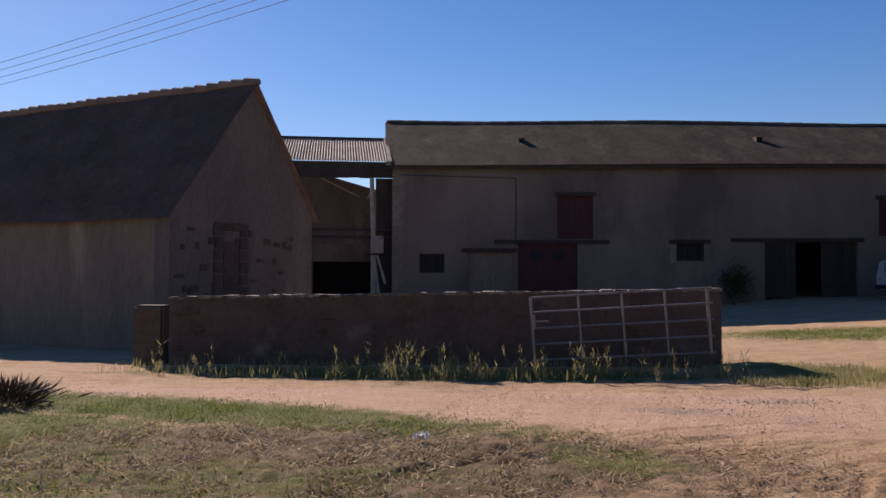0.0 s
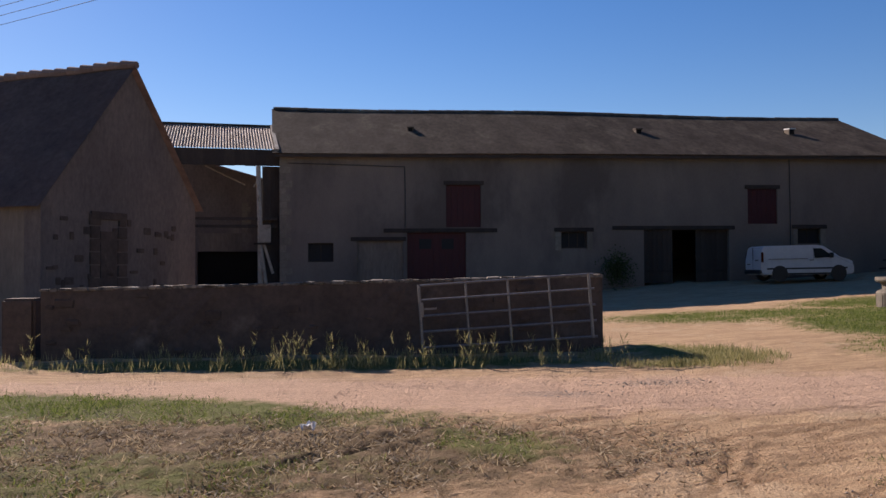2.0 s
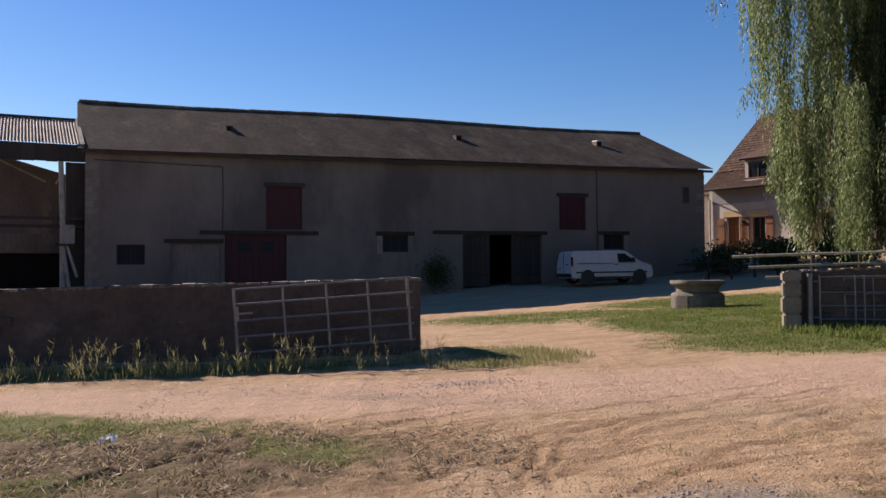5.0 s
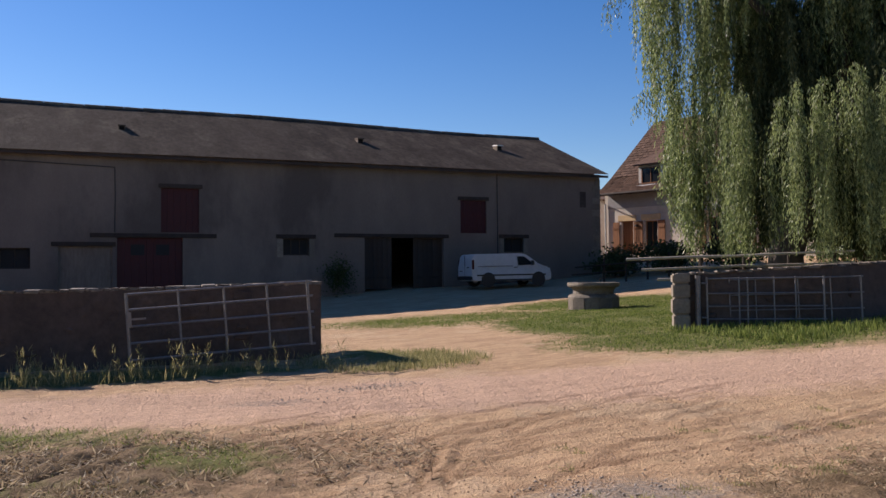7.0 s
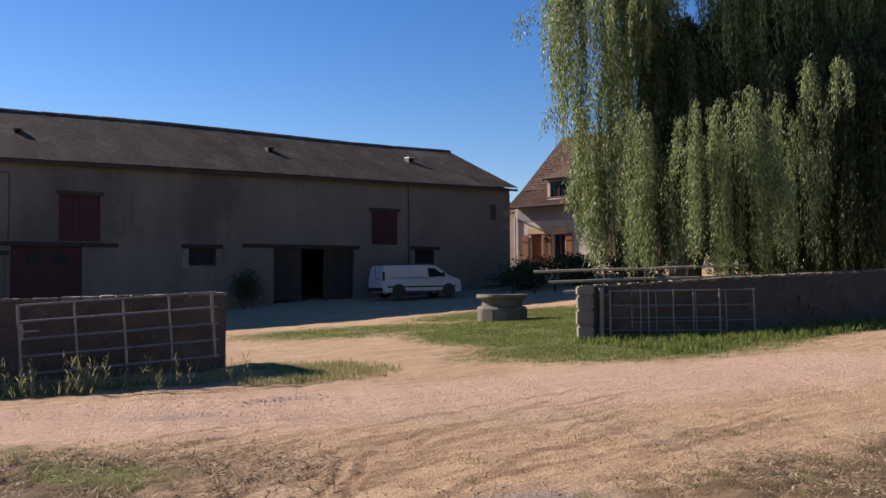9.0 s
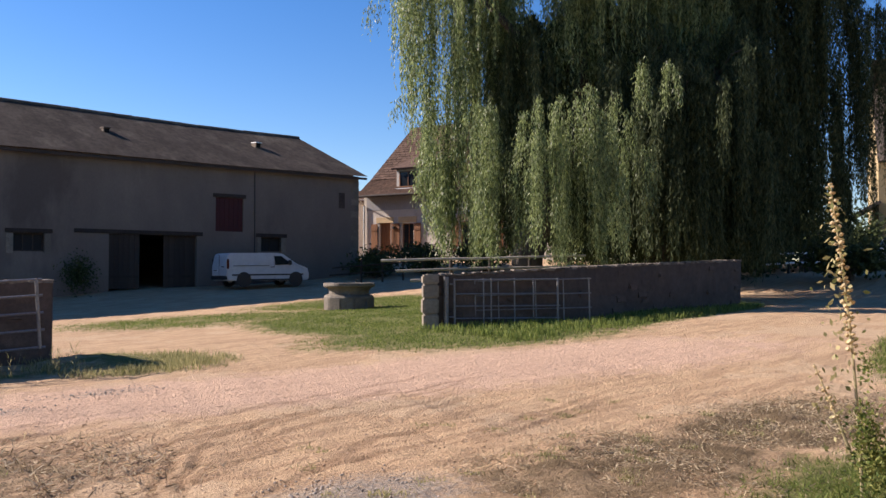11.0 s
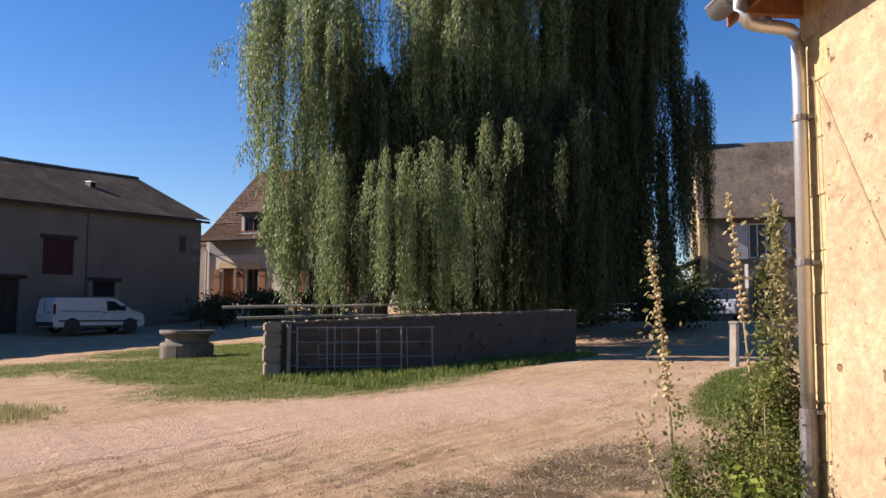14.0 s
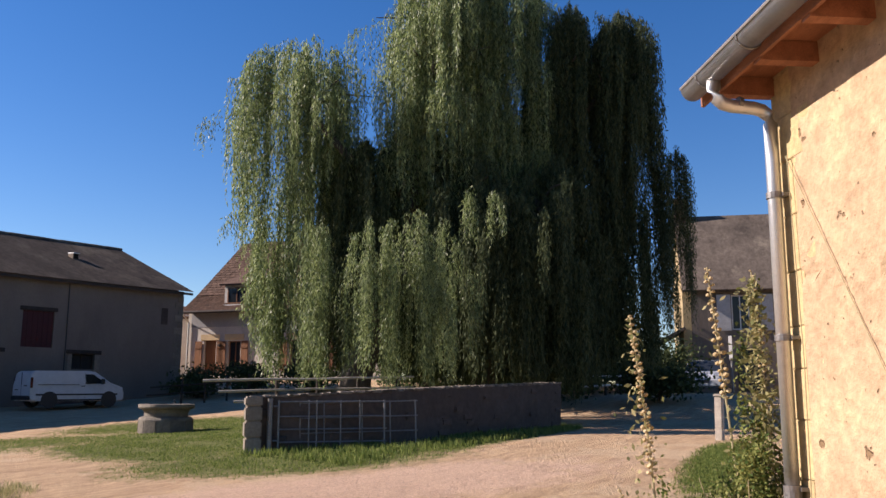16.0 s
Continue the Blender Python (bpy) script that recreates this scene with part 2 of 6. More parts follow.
def box(bm, x0, x1, y0, y1, z0, z1, m=None, bevel=0.0):
    r = bmesh.ops.create_cube(bm, size=1.0)
    vs = r["verts"]
    for v in vs:
        v.co = Vector(((x0 + x1) / 2 + v.co.x * (x1 - x0), (y0 + y1) / 2 + v.co.y * (y1 - y0), (z0 + z1) / 2 + v.co.z * (z1 - z0)))
    if m is not None:
        for v in vs:
            v.co = m @ v.co
    if bevel:
        es = list({e for v in vs for e in v.link_edges})
        bmesh.ops.bevel(bm, geom=es, offset=bevel, segments=2, affect="EDGES")
    return vs


def boxed(*a, **k):
    bm = bmesh.new()
    box(bm, *a, **k)
    return bm


def tube(bm, pts, r, n=8, r2=None):
    """A round bar along pts, tapering from r to r2, closed at both ends."""
    pts = [Vector(p) for p in pts]
    r2 = r if r2 is None else r2
    rings = []
    for i, p in enumerate(pts):
        d = (pts[min(i + 1, len(pts) - 1)] - pts[max(i - 1, 0)]).normalized()
        u = d.orthogonal().normalized() if abs(d.z) > 0.9 else d.cross(Vector((0, 0, 1))).normalized()
        w = d.cross(u)
        rr = r + (r2 - r) * i / max(1, len(pts) - 1)
        rings.append([bm.verts.new(p + (u * math.cos(2 * math.pi * j / n) + w * math.sin(2 * math.pi * j / n)) * rr) for j in range(n)])
    for a, b in zip(rings, rings[1:]):
        for j in range(n):
            bm.faces.new((a[j], a[(j + 1) % n], b[(j + 1) % n], b[j]))
    bm.faces.new(rings[0][::-1])
    bm.faces.new(rings[-1])


def tubed(pts, r, n=8, r2=None):
    bm = bmesh.new()
    tube(bm, pts, r, n, r2)
    return bm


def lathe(bm, profile, n=24):
    """Turns (radius, z) round the z axis."""
    rings = [[bm.verts.new((r * math.cos(2 * math.pi * j / n), r * math.sin(2 * math.pi * j / n), z)) for j in range(n)] for r, z in profile]
    for a, b in zip(rings, rings[1:]):
        for j in range(n):
            bm.faces.new((a[j], a[(j + 1) % n], b[(j + 1) % n], b[j]))
    return rings


def slab(bm, quad, thick):
    """A flat plate: four corners, thickened along its normal, downwards."""
    q = [Vector(p) for p in quad]
    nrm = (q[1] - q[0]).cross(q[3] - q[0]).normalized()
    lo = [bm.verts.new(p - nrm * thick) for p in q]
    hi = [bm.verts.new(p) for p in q]
    bm.faces.new(hi)
    bm.faces.new(lo[::-1])
    for i in range(4):
        bm.faces.new((lo[i], lo[(i + 1) % 4], hi[(i + 1) % 4], hi[i]))


def pierced(bm, w, z0, z1, holes, th=0.5):
    """A wall in the plane y=0 from x=0 to w, th thick towards +y, with holes (x0, x1, z0, z1) through it."""
    xs = sorted({0.0, w, *[h[0] for h in holes], *[h[1] for h in holes]})
    zs = sorted({z0, z1, *[h[2] for h in holes], *[h[3] for h in holes]})
    for xa, xb in zip(xs, xs[1:]):
        for za, zb in zip(zs, zs[1:]):
            cx, cz = (xa + xb) / 2, (za + zb) / 2
            if any(h[0] < cx < h[1] and h[2] < cz < h[3] for h in holes):
                continue
            for y, flip in ((0, False), (th, True)):
                f = [bm.verts.new((x, y, z)) for x, z in ((xa, za), (xb, za), (xb, zb), (xa, zb))]
                bm.faces.new(f[::-1] if flip else f)
    for a, b, c, d in holes:
        for p, q in (((a, c), (a, d)), ((b, d), (b, c)), ((a, d), (b, d)), ((b, c), (a, c))):
            bm.faces.new([bm.verts.new(v) for v in ((p[0], 0, p[1]), (p[0], th, p[1]), (q[0], th, q[1]), (q[0], 0, q[1]))])
    for x in (0, w):
        bm.faces.new([bm.verts.new(v) for v in ((x, 0, z0), (x, th, z0), (x, th, z1), (x, 0, z1))])
    bm.faces.new([bm.verts.new(v) for v in ((0, 0, z1), (w, 0, z1), (w, th, z1), (0, th, z1))])
    bmesh.ops.remove_doubles(bm, verts=bm.verts, dist=0.001)


rng = np.random.default_rng(7)


def leaves(pos, along, length, width):
    """Rhombic leaves at pos, pointing along, as arrays for raw()."""
    n = len(pos)
    along = along / np.linalg.norm(along, axis=1, keepdims=True)
    side = np.cross(along, rng.normal(size=(n, 3)))
    side /= np.linalg.norm(side, axis=1, keepdims=True) + 1e-9
    L, W = np.asarray(length).reshape(-1, 1), np.asarray(width).reshape(-1, 1)
    v = np.stack([pos, pos + along * L * 0.5 + side * W, pos + along * L, pos + along * L * 0.5 - side * W], 1).reshape(-1, 3)
    return v, np.arange(4 * n).reshape(-1, 4)


# ---- ground ----
LEVELS = [(0, 0, 0), (-10, 14, -0.05), (0, 13, 0), (4, 12, 0), (6, 20, 0.06), (13, 14, 0.42), (15.5, 22.5, 0.6), (18.5, 12, 0.75), (22, 10, 0.7), (38, 13, 1.7), (20, 38, 1.0), (0, 40, 0.4),
          (30, 40, 1.25), (-12, 24, -0.25), (6, 2, 0.05), (40, 40, 2.5), (45, 55, 2.8), (-30, 10, 0), (0, -20, 0), (20, -10, 0.1), (-20, 50, 0.3), (9, 29, -0.3), (10, 33, -0.1), (16.5, 30, 0.1), (21, 32, 0.5), (28, 25, 1.2), (60, 20, 2.3), (36, 47, 2.6)]


def gz(x, y):
    """The ground's height, for numbers or arrays."""
    num = den = 0.0
    for a, b, c in LEVELS:
        w = np.exp(-((x - a) ** 2 + (y - b) ** 2) / (2 * 5.0 ** 2)) + 1e-7
        num, den = num + w * c, den + w
    # a low bank along the foot of the west wall
    along = np.exp(-(np.clip(np.abs(x + 0.2) - 4.6, 0, 9) / 0.7) ** 2)
    off = y - (14.75 - 0.137 * x)
    return num / den + 0.05 * along * np.exp(-(np.where(off < 0, off / 0.75, off / 2.0)) ** 2)


def blob(x, y, cx, cy, rx, ry, turn=0.0):
    """1 inside an ellipse, falling to 0 outside it."""
    c, s = math.cos(radians(turn)), math.sin(radians(turn))
    u, v = ((x - cx) * c + (y - cy) * s) / rx, (-(x - cx) * s + (y - cy) * c) / ry
    return np.clip(1.6 - 1.2 * np.sqrt(u * u + v * v), 0, 1)


def green_at(x, y):
    g = blob(x, y, -3.2, 10.6, 4.6, 0.9, -22)                       # lush strip beside the track
    g = np.maximum(g, blob(x, y, -5.2, 9.2, 2.2, 1.5))
    g = np.maximum(g, 0.75 * blob(x, y, 1.5, 7.6, 0.55, 0.9, 20))
    g = np.maximum(g, np.maximum(0.6 * blob(x, y, -4.2, 7.6, 2.2, 1.3), 0.56 * blob(x, y, -2.2, 6.8, 3.0, 1.0)))
    g = np.maximum(g, blob(x, y, 14.2, 17.6, 3.0, 6.6, -14))         # lawn round the well
    g = np.maximum(g, blob(x, y, 11.6, 12.0, 3.2, 2.1, -35))
    g = np.maximum(g, blob(x, y, 11.6, 16.5, 1.8, 4.2, -8))
    g = np.maximum(g, blob(x, y, 17.0, 11.0, 5.5, 0.9, 8))
    g = np.maximum(g, blob(x, y, 20.5, 19.5, 7.5, 6.0))
    g = np.maximum(g, 0.85 * blob(x, y, 19.5, 26.0, 4.6, 4.2))
    g = np.maximum(g, 0.66 * blob(x, y, 11.6, 23.4, 4.4, 5.0, 8))
    g = np.maximum(g, 0.75 * blob(x, y, 5.6, 13.5, 1.1, 1.3, -30))    # tuft of earth at the wall's end
    g = np.maximum(g, 0.9 * blob(x, y, -0.3, 14.2, 5.6, 0.75, -8))    # verge under the wall
    g = np.maximum(g, blob(x, y, 6.5, 2.3, 1.5, 0.85, 15))
    g = np.maximum(g, blob(x, y, 15.0, 4.95, 3.4, 0.6, 14))
    g = np.maximum(g, np.clip((np.hypot(x - 8, y - 20) - 45) / 10, 0, 1))
    return g


def straw_at(x, y):
    return np.maximum(blob(x, y, -1.6, 7.6, 4.6, 1.9, -8), np.maximum(0.75 * blob(x, y, 6.0, 4.0, 2.2, 1.1), blob(x, y, 8.6, 4.0, 1.9, 0.9)))


def grey_at(x, y):
    g = np.maximum(0.7 * blob(x, y, 3.8, 4.7, 0.9, 0.7), 0.4 * blob(x, y, 2.7, 10.3, 0.8, 0.3))
    return np.maximum(g, 0.4 * blob(x, y, 4.3, 11.0, 0.8, 0.3))


def road_at(x, y):
    """The pinkish gravel band of the track, which fades into sand towards the lane."""
    mid = 10.9 - 0.12 * x - 0.012 * np.maximum(x, 0) ** 2 + 0.0022 * np.maximum(x - 8, 0) ** 3 * 0.5
    return np.clip(1.5 - np.abs(y - mid) / 1.5, 0, 1) * np.clip((15.5 - x) / 4, 0, 1)


def lines(lo, hi, step, far, close):
    mid = list(np.arange(lo, close[0], step)) + list(np.arange(close[0], close[1], step / 2)) + list(np.arange(close[1], hi, step))
    out, d = [], step
    a = lo
    while a > -far:
        d *= 1.35
        a -= d
        out.insert(0, a)
    d, b = step, mid[-1]
    tail = []
    while b < far:
        d *= 1.35
        b += d
        tail.append(b)
    return np.array(out + mid + tail)


gx, gy = np.meshgrid(lines(-9, 25, 0.09, 2500, (-2.0, 8.5)), lines(2.5, 32, 0.09, 2500, (4.0, 10.0)))
height = gz(gx, gy)
near = ((gx > -10) & (gx < 26) & (gy > 1) & (gy < 33)).astype(float)
bump = np.zeros_like(gx)
for k, (fx, fy, am) in enumerate(((1.3, 0.9, 0.012), (2.9, 2.3, 0.008), (5.1, 6.7, 0.006), (9.7, 8.3, 0.005), (14.0, 17.0, 0.004))):
    bump += am * np.sin(fx * gx + fy * gy * 0.6 + k * 1.7) * np.sin(fy * gy - fx * gx * 0.4 + k * 2.3)


def lumps(size):
    """Smooth random relief with lumps of that size, from -1 to 1."""
    g = rng.uniform(-1, 1, (int(34 / size) + 4, int(38 / size) + 4))
    u, v = np.clip((gx + 10) / size, 0, g.shape[1] - 2.001), np.clip((gy - 1) / size, 0, g.shape[0] - 2.001)
    i, j = u.astype(int), v.astype(int)
    p, q = u - i, v - j
    p, q = p * p * (3 - 2 * p), q * q * (3 - 2 * q)
    return (g[j, i] * (1 - p) + g[j, i + 1] * p) * (1 - q) + (g[j + 1, i] * (1 - p) + g[j + 1, i + 1] * p) * q


rough = 0.55 + 0.9 * straw_at(gx, gy) + 0.5 * green_at(gx, gy) - 0.25 * road_at(gx, gy)
bump += rough * (0.014 * lumps(0.55) + 0.014 * lumps(0.24) + 0.012 * lumps(0.11) + 0.006 * lumps(0.06))
worn = np.zeros_like(gx)
# wheel ruts
rut_rng = np.random.default_rng(3)
for k in range(46):
    # scrapes of turning wheels: thin, broken, mostly sweeping round from the yard to the track
    x0, y0 = rut_rng.uniform(0.8, 7.5), rut_rng.uniform(5.0, 8.9)
    ang, bend, ln = 26 - 2.6 * (x0 - 2) + rut_rng.normal(0, 5), rut_rng.uniform(-0.09, -0.02), rut_rng.uniform(0.4, 1.7)
    wd, dp = rut_rng.uniform(0.025, 0.06), rut_rng.uniform(0.004, 0.012)
    if k < 3:
        x0, y0, ang, bend, ln, wd, dp = ((0.3, 7.6, 50, 0.05, 1.4, 0.1, 0.06), (3.0, 6.3, 56, -0.08, 0.9, 0.035, 0.02), (3.2, 6.25, 56, -0.08, 0.9, 0.035, 0.02))[k]
    c, s = math.cos(radians(ang)), math.sin(radians(ang))
    u, v = (gx - x0) * c + (gy - y0) * s, -(gx - x0) * s + (gy - y0) * c
    v = v - bend * u * u + 0.04 * np.sin(2.3 * u + x0) + 0.03 * np.sin(5.1 * u + y0)
    prof = np.exp(-(v / wd) ** 2) - 0.55 * np.exp(-((np.abs(v) - 2.1 * wd) / (0.8 * wd)) ** 2)
    reach = np.clip(1.4 - np.abs(u) / ln, 0, 1)
    bump -= dp * prof * reach
    # mask for the ruts' dark colour: damp soil and painted shade together
    worn = np.maximum(worn, np.exp(-(v / (1.5 * wd)) ** 2) * reach)
bump += 0.15 * blob(gx, gy, 5.3, 13.9, 0.8, 1.0)
height = height + bump * near
nx, ny = gx.shape[1], gx.shape[0]
idx = np.arange(nx * ny).reshape(ny, nx)
quads = np.stack([idx[:-1, :-1], idx[:-1, 1:], idx[1:, 1:], idx[1:, :-1]], -1).reshape(-1, 4)


def ground_material():
    m = bpy.data.materials.new("farmyard_earth")
    m.use_nodes = True
    n, l = m.node_tree.nodes, m.node_tree.links
    bs = n["Principled BSDF"]
    at = n.new("ShaderNodeAttribute")
    at.attribute_name = "zones"
    sep = n.new("ShaderNodeSeparateColor")
    l.new(at.outputs["Color"], sep.inputs[0])
    co = n.new("ShaderNodeTexCoord")

    def tex(s, detail=6.0, kind="noise"):
        t = n.new("ShaderNodeTexNoise" if kind == "noise" else "ShaderNodeTexVoronoi")
        t.inputs["Scale"].default_value = s
        if kind == "noise":
            t.inputs["Detail"].default_value, t.inputs["Roughness"].default_value = detail, 0.65
        l.new(co.outputs["Object"], t.inputs["Vector"])
        return t

    def math_node(op, a, b):
        k = n.new("ShaderNodeMath")
        k.operation = op
        for s, v in zip(k.inputs, (a, b)):
            if isinstance(v, (int, float)):
                s.default_value = v
            else:
                l.new(v, s)
        return k.outputs[0]

    def mix(fac, x, y, kind="MIX"):
        k = n.new("ShaderNodeMix")
        k.data_type, k.blend_type = "RGBA", kind
        for s, v in ((k.inputs[0], fac), (k.inputs[6], x), (k.inputs[7], y)):
            if isinstance(v, (tuple, float, int)):
                s.default_value = (*v, 1) if isinstance(v, tuple) else v
            else:
                l.new(v, s)
        return k.outputs[2]

    def mask(zone, noise_out, soft=0.25):
        r = n.new("ShaderNodeMapRange")
        r.inputs["From Min"].default_value, r.inputs["From Max"].default_value = 0.5 - soft, 0.5 + soft
        l.new(math_node("ADD", zone, math_node("MULTIPLY", math_node("SUBTRACT", noise_out, 0.5), 1.5)), r.inputs["Value"])
        return r.outputs[0]

    broad, mid, fine, grit = tex(0.55).outputs["Fac"], tex(3.0).outputs["Fac"], tex(22.0).outputs["Fac"], tex(75.0, 3.0).outputs["Fac"]
    stones = tex(28.0, kind="cells")
    sm = n.new("ShaderNodeMapping")
    sm.inputs["Rotation"].default_value[2] = radians(8)
    sm.inputs["Scale"].default_value = (0.55, 3.4, 1)
    l.new(co.outputs["Object"], sm.inputs[0])
    streak = n.new("ShaderNodeTexNoise")
    streak.inputs["Scale"].default_value, streak.inputs["Detail"].default_value, streak.inputs["Roughness"].default_value = 1.6, 8.0, 0.7
    l.new(sm.outputs[0], streak.inputs["Vector"])
    sr = n.new("ShaderNodeMapRange")
    sr.inputs["From Min"].default_value, sr.inputs["From Max"].default_value = 0.44, 0.64
    l.new(streak.outputs["Fac"], sr.inputs["Value"])
    soil = mix(mid, (0.6, 0.42, 0.255), (0.48, 0.325, 0.19))
    soil = mix(math_node("MULTIPLY", sr.outputs[0], 0.62), soil, (0.31, 0.19, 0.11))
    soil = mix(math_node("GREATER_THAN", broad, 0.56), soil, mix(fine, (0.6, 0.44, 0.28), (0.46, 0.315, 0.19)))
    pebble = mix(stones.outputs["Color"], (0.32, 0.215, 0.15), (0.68, 0.49, 0.35))
    pink = mix(0.35, mix(fine, (0.72, 0.49, 0.34), (0.55, 0.365, 0.245)), pebble)
    pink = mix(math_node("MULTIPLY", sr.outputs[0], 0.4), pink, (0.44, 0.295, 0.205))
    col = mix(mask(sep.outputs[1], mid), soil, pink)
    # ruts mixed to dark brown, for damp soil and the shadow in them
    rut = n.new("ShaderNodeAttribute")
    rut.attribute_name = "ruts"
    col = mix(math_node("MULTIPLY", mask(rut.outputs["Fac"], fine, 0.4), 0.45), col, (0.2, 0.115, 0.062))
    thatch = n.new("ShaderNodeMapRange")
    thatch.inputs["From Min"].default_value, thatch.inputs["From Max"].default_value = 0.38, 0.55
    l.new(tex(1.7, 7.0).outputs["Fac"], thatch.inputs["Value"])
    straw = mix(fine, (0.36, 0.265, 0.16), (0.12, 0.08, 0.047))
    straw = mix(math_node("MULTIPLY", thatch.outputs[0], 0.7), straw, mix(grit, (0.17, 0.11, 0.062), (0.06, 0.05, 0.022)))
    col = mix(mask(sep.outputs[2], mid), col, straw)
    grey = mix(stones.outputs["Distance"], (0.4, 0.34, 0.27), (0.2, 0.17, 0.14))
    col = mix(mask(at.outputs["Alpha"], fine), col, grey)
    turf = mix(fine, (0.16, 0.18, 0.05), (0.08, 0.11, 0.03))
    turf = mix(math_node("MULTIPLY", broad, 0.7), turf, (0.2, 0.17, 0.07))
    col = mix(mask(sep.outputs[0], mid), col, turf)
    dirt = n.new("ShaderNodeMapRange")
    dirt.inputs["From Min"].default_value, dirt.inputs["From Max"].default_value = 0.3, 0.7
    dirt.inputs["To Min"].default_value, dirt.inputs["To Max"].default_value = 0.68, 1.38
    l.new(grit, dirt.inputs["Value"])
    hsv = n.new("ShaderNodeHueSaturation")
    l.new(col, hsv.inputs["Color"])
    l.new(dirt.outputs[0], hsv.inputs["Value"])
    l.new(hsv.outputs[0], bs.inputs["Base Color"])
    bs.inputs["Roughness"].default_value, bs.inputs["Specular IOR Level"].default_value = 0.95, 0.1
    bp = n.new("ShaderNodeBump")
    bp.inputs["Strength"].default_value, bp.inputs["Distance"].default_value = 1.0, 0.06
    l.new(math_node("ADD", fine, math_node("MULTIPLY", grit, 0.5)), bp.inputs["Height"])
    l.new(bp.outputs[0], bs.inputs["Normal"])
    return m


ground = raw("ground", np.stack([gx, gy, height], -1).reshape(-1, 3), quads, ground_material())
zones = np.stack([green_at(gx, gy), road_at(gx, gy), straw_at(gx, gy), grey_at(gx, gy)], -1).reshape(-1, 4)
attr = ground.data.color_attributes.new("zones", "FLOAT_COLOR", "POINT")
attr.data.foreach_set("color", zones.astype(np.float32).ravel())
ruts = ground.data.attributes.new("ruts", "FLOAT", "POINT")
ruts.data.foreach_set("value", worn.astype(np.float32).ravel())
tagged(ground, "sandy farmyard ground with gravel track and worn grass", "ground", kind="structure")


# ---- the long barn ----
def plank_door(name, parent, x0, x1, z0, z1, y, material, label, boards=6, thick=0.05):
    """A ledged door of upright boards, each board a piece."""
    d = part(name, boxed(x0 + 0.02, x1 - 0.02, y + 0.02, y + thick, z0, z1), DARK_WOOD, parent, label)
    w = (x1 - x0) / boards
    bm0 = boxed(0.006, w - 0.006, -0.03, 0.018, 0, z1 - z0)
    me = None
    for i in range(boards):
        if me is None:
            b = part("board", bm0, material, d)
            me = b.data
        else:
            b = new("board", me)
            b.parent = d
        b.location = (x0 + i * w, y + random.uniform(-0.004, 0.004), z0)
    part("rail", boxed(x0 + 0.05, x1 - 0.05, y - 0.055, y - 0.03, z0 + (z1 - z0) * 0.2, z0 + (z1 - z0) * 0.2 + 0.12), material, d)
    return d


def window_unit(parent, x0, x1, z0, z1, y, frame_mat, label, name="window", bars=1, glass=None):
    w = part(name, boxed(x0 + 0.03, x1 - 0.03, y + 0.02, y + 0.035, z0 + 0.03, z1 - 0.03), glass or GLASS_DARK, parent, label)
    bm = bmesh.new()
    t = 0.06
    for a in ((x0, x0 + t, z0, z1), (x1 - t, x1, z0, z1), (x0 + t, x1 - t, z0, z0 + t), (x0 + t, x1 - t, z1 - t, z1)):
        box(bm, a[0], a[1], y - 0.02, y + 0.05, a[2], a[3])
    for i in range(bars):
        xm = x0 + (x1 - x0) * (i + 1) / (bars + 1)
        box(bm, xm - 0.025, xm + 0.025, y - 0.015, y + 0.018, z0 + t, z1 - t)
    part("frame", bm, frame_mat, w)
    return w


def quoins(parent, x, y, z0, z1, sx, material, long=0.55, short=0.32, h=0.36, dy=0.03):
    """Dressed corner stones, long and short by turns."""
    z, i = z0, 0
    while z < z1 - 0.15:
        hh = min(h * random.uniform(0.85, 1.1), z1 - z)
        w = (long if i % 2 else short) * random.uniform(0.9, 1.1)
        xa, xb = (x - 0.012, x + w) if sx > 0 else (x - w, x + 0.012)
        part("quoin", boxed(xa, xb, y - dy, y + 0.25, z + 0.012, z + hh - 0.012, bevel=0.015), material, parent)
        z += hh
        i += 1


BW, BD, EAVE, RIDGE = 32.25, 16.0, 7.22, 10.5
barn = thing("barn", pose(-2.5, 41.9, 0, 0, 0, -2.667), "long two-storey stone barn with grey render and slate roof", "barn")
HOLES = [(1.34, 2.57, 1.95, 2.87), (3.7, 5.95, 0.0, 2.95), (6.15, 9.05, 0.0, 3.36), (8.07, 9.8, 3.62, 5.7), (13.8, 15.1, 2.55, 3.38),
         (18.0, 22.4, 0.2, 3.46), (23.4, 24.95, 3.75, 5.52), (26.0, 27.2, 2.74, 3.5)]
bm = bmesh.new()
pierced(bm, BW, -0.3, EAVE, HOLES, 0.55)
part("front_wall", bm, GREY_RENDER, barn, "grey lime render, stained and patched")
for x in (0.0, BW - 0.5):
    bm = bmesh.new()
    f = [(x, 0.55, -0.3), (x, BD, -0.3), (x, BD, EAVE), (x, BD / 2, RIDGE - 0.12), (x, 0.55, EAVE + 0.2)]
    a = [bm.verts.new(v) for v in f]
    b = [bm.verts.new((v[0] + 0.5, v[1], v[2])) for v in f]
    bm.faces.new(a[::-1])
    bm.faces.new(b)
    for i in range(5):
        bm.faces.new((a[i], a[(i + 1) % 5], b[(i + 1) % 5], b[i]))
    part("gable_wall", bm, GREY_RENDER, barn)
part("back_wall", boxed(0.5, BW - 0.5, BD - 0.5, BD, -0.3, EAVE), GREY_RENDER, barn)
part("loft_floor", boxed(0.5, BW - 0.5, 0.56, BD - 0.5, 3.47, 3.6), DARK_WOOD, barn)
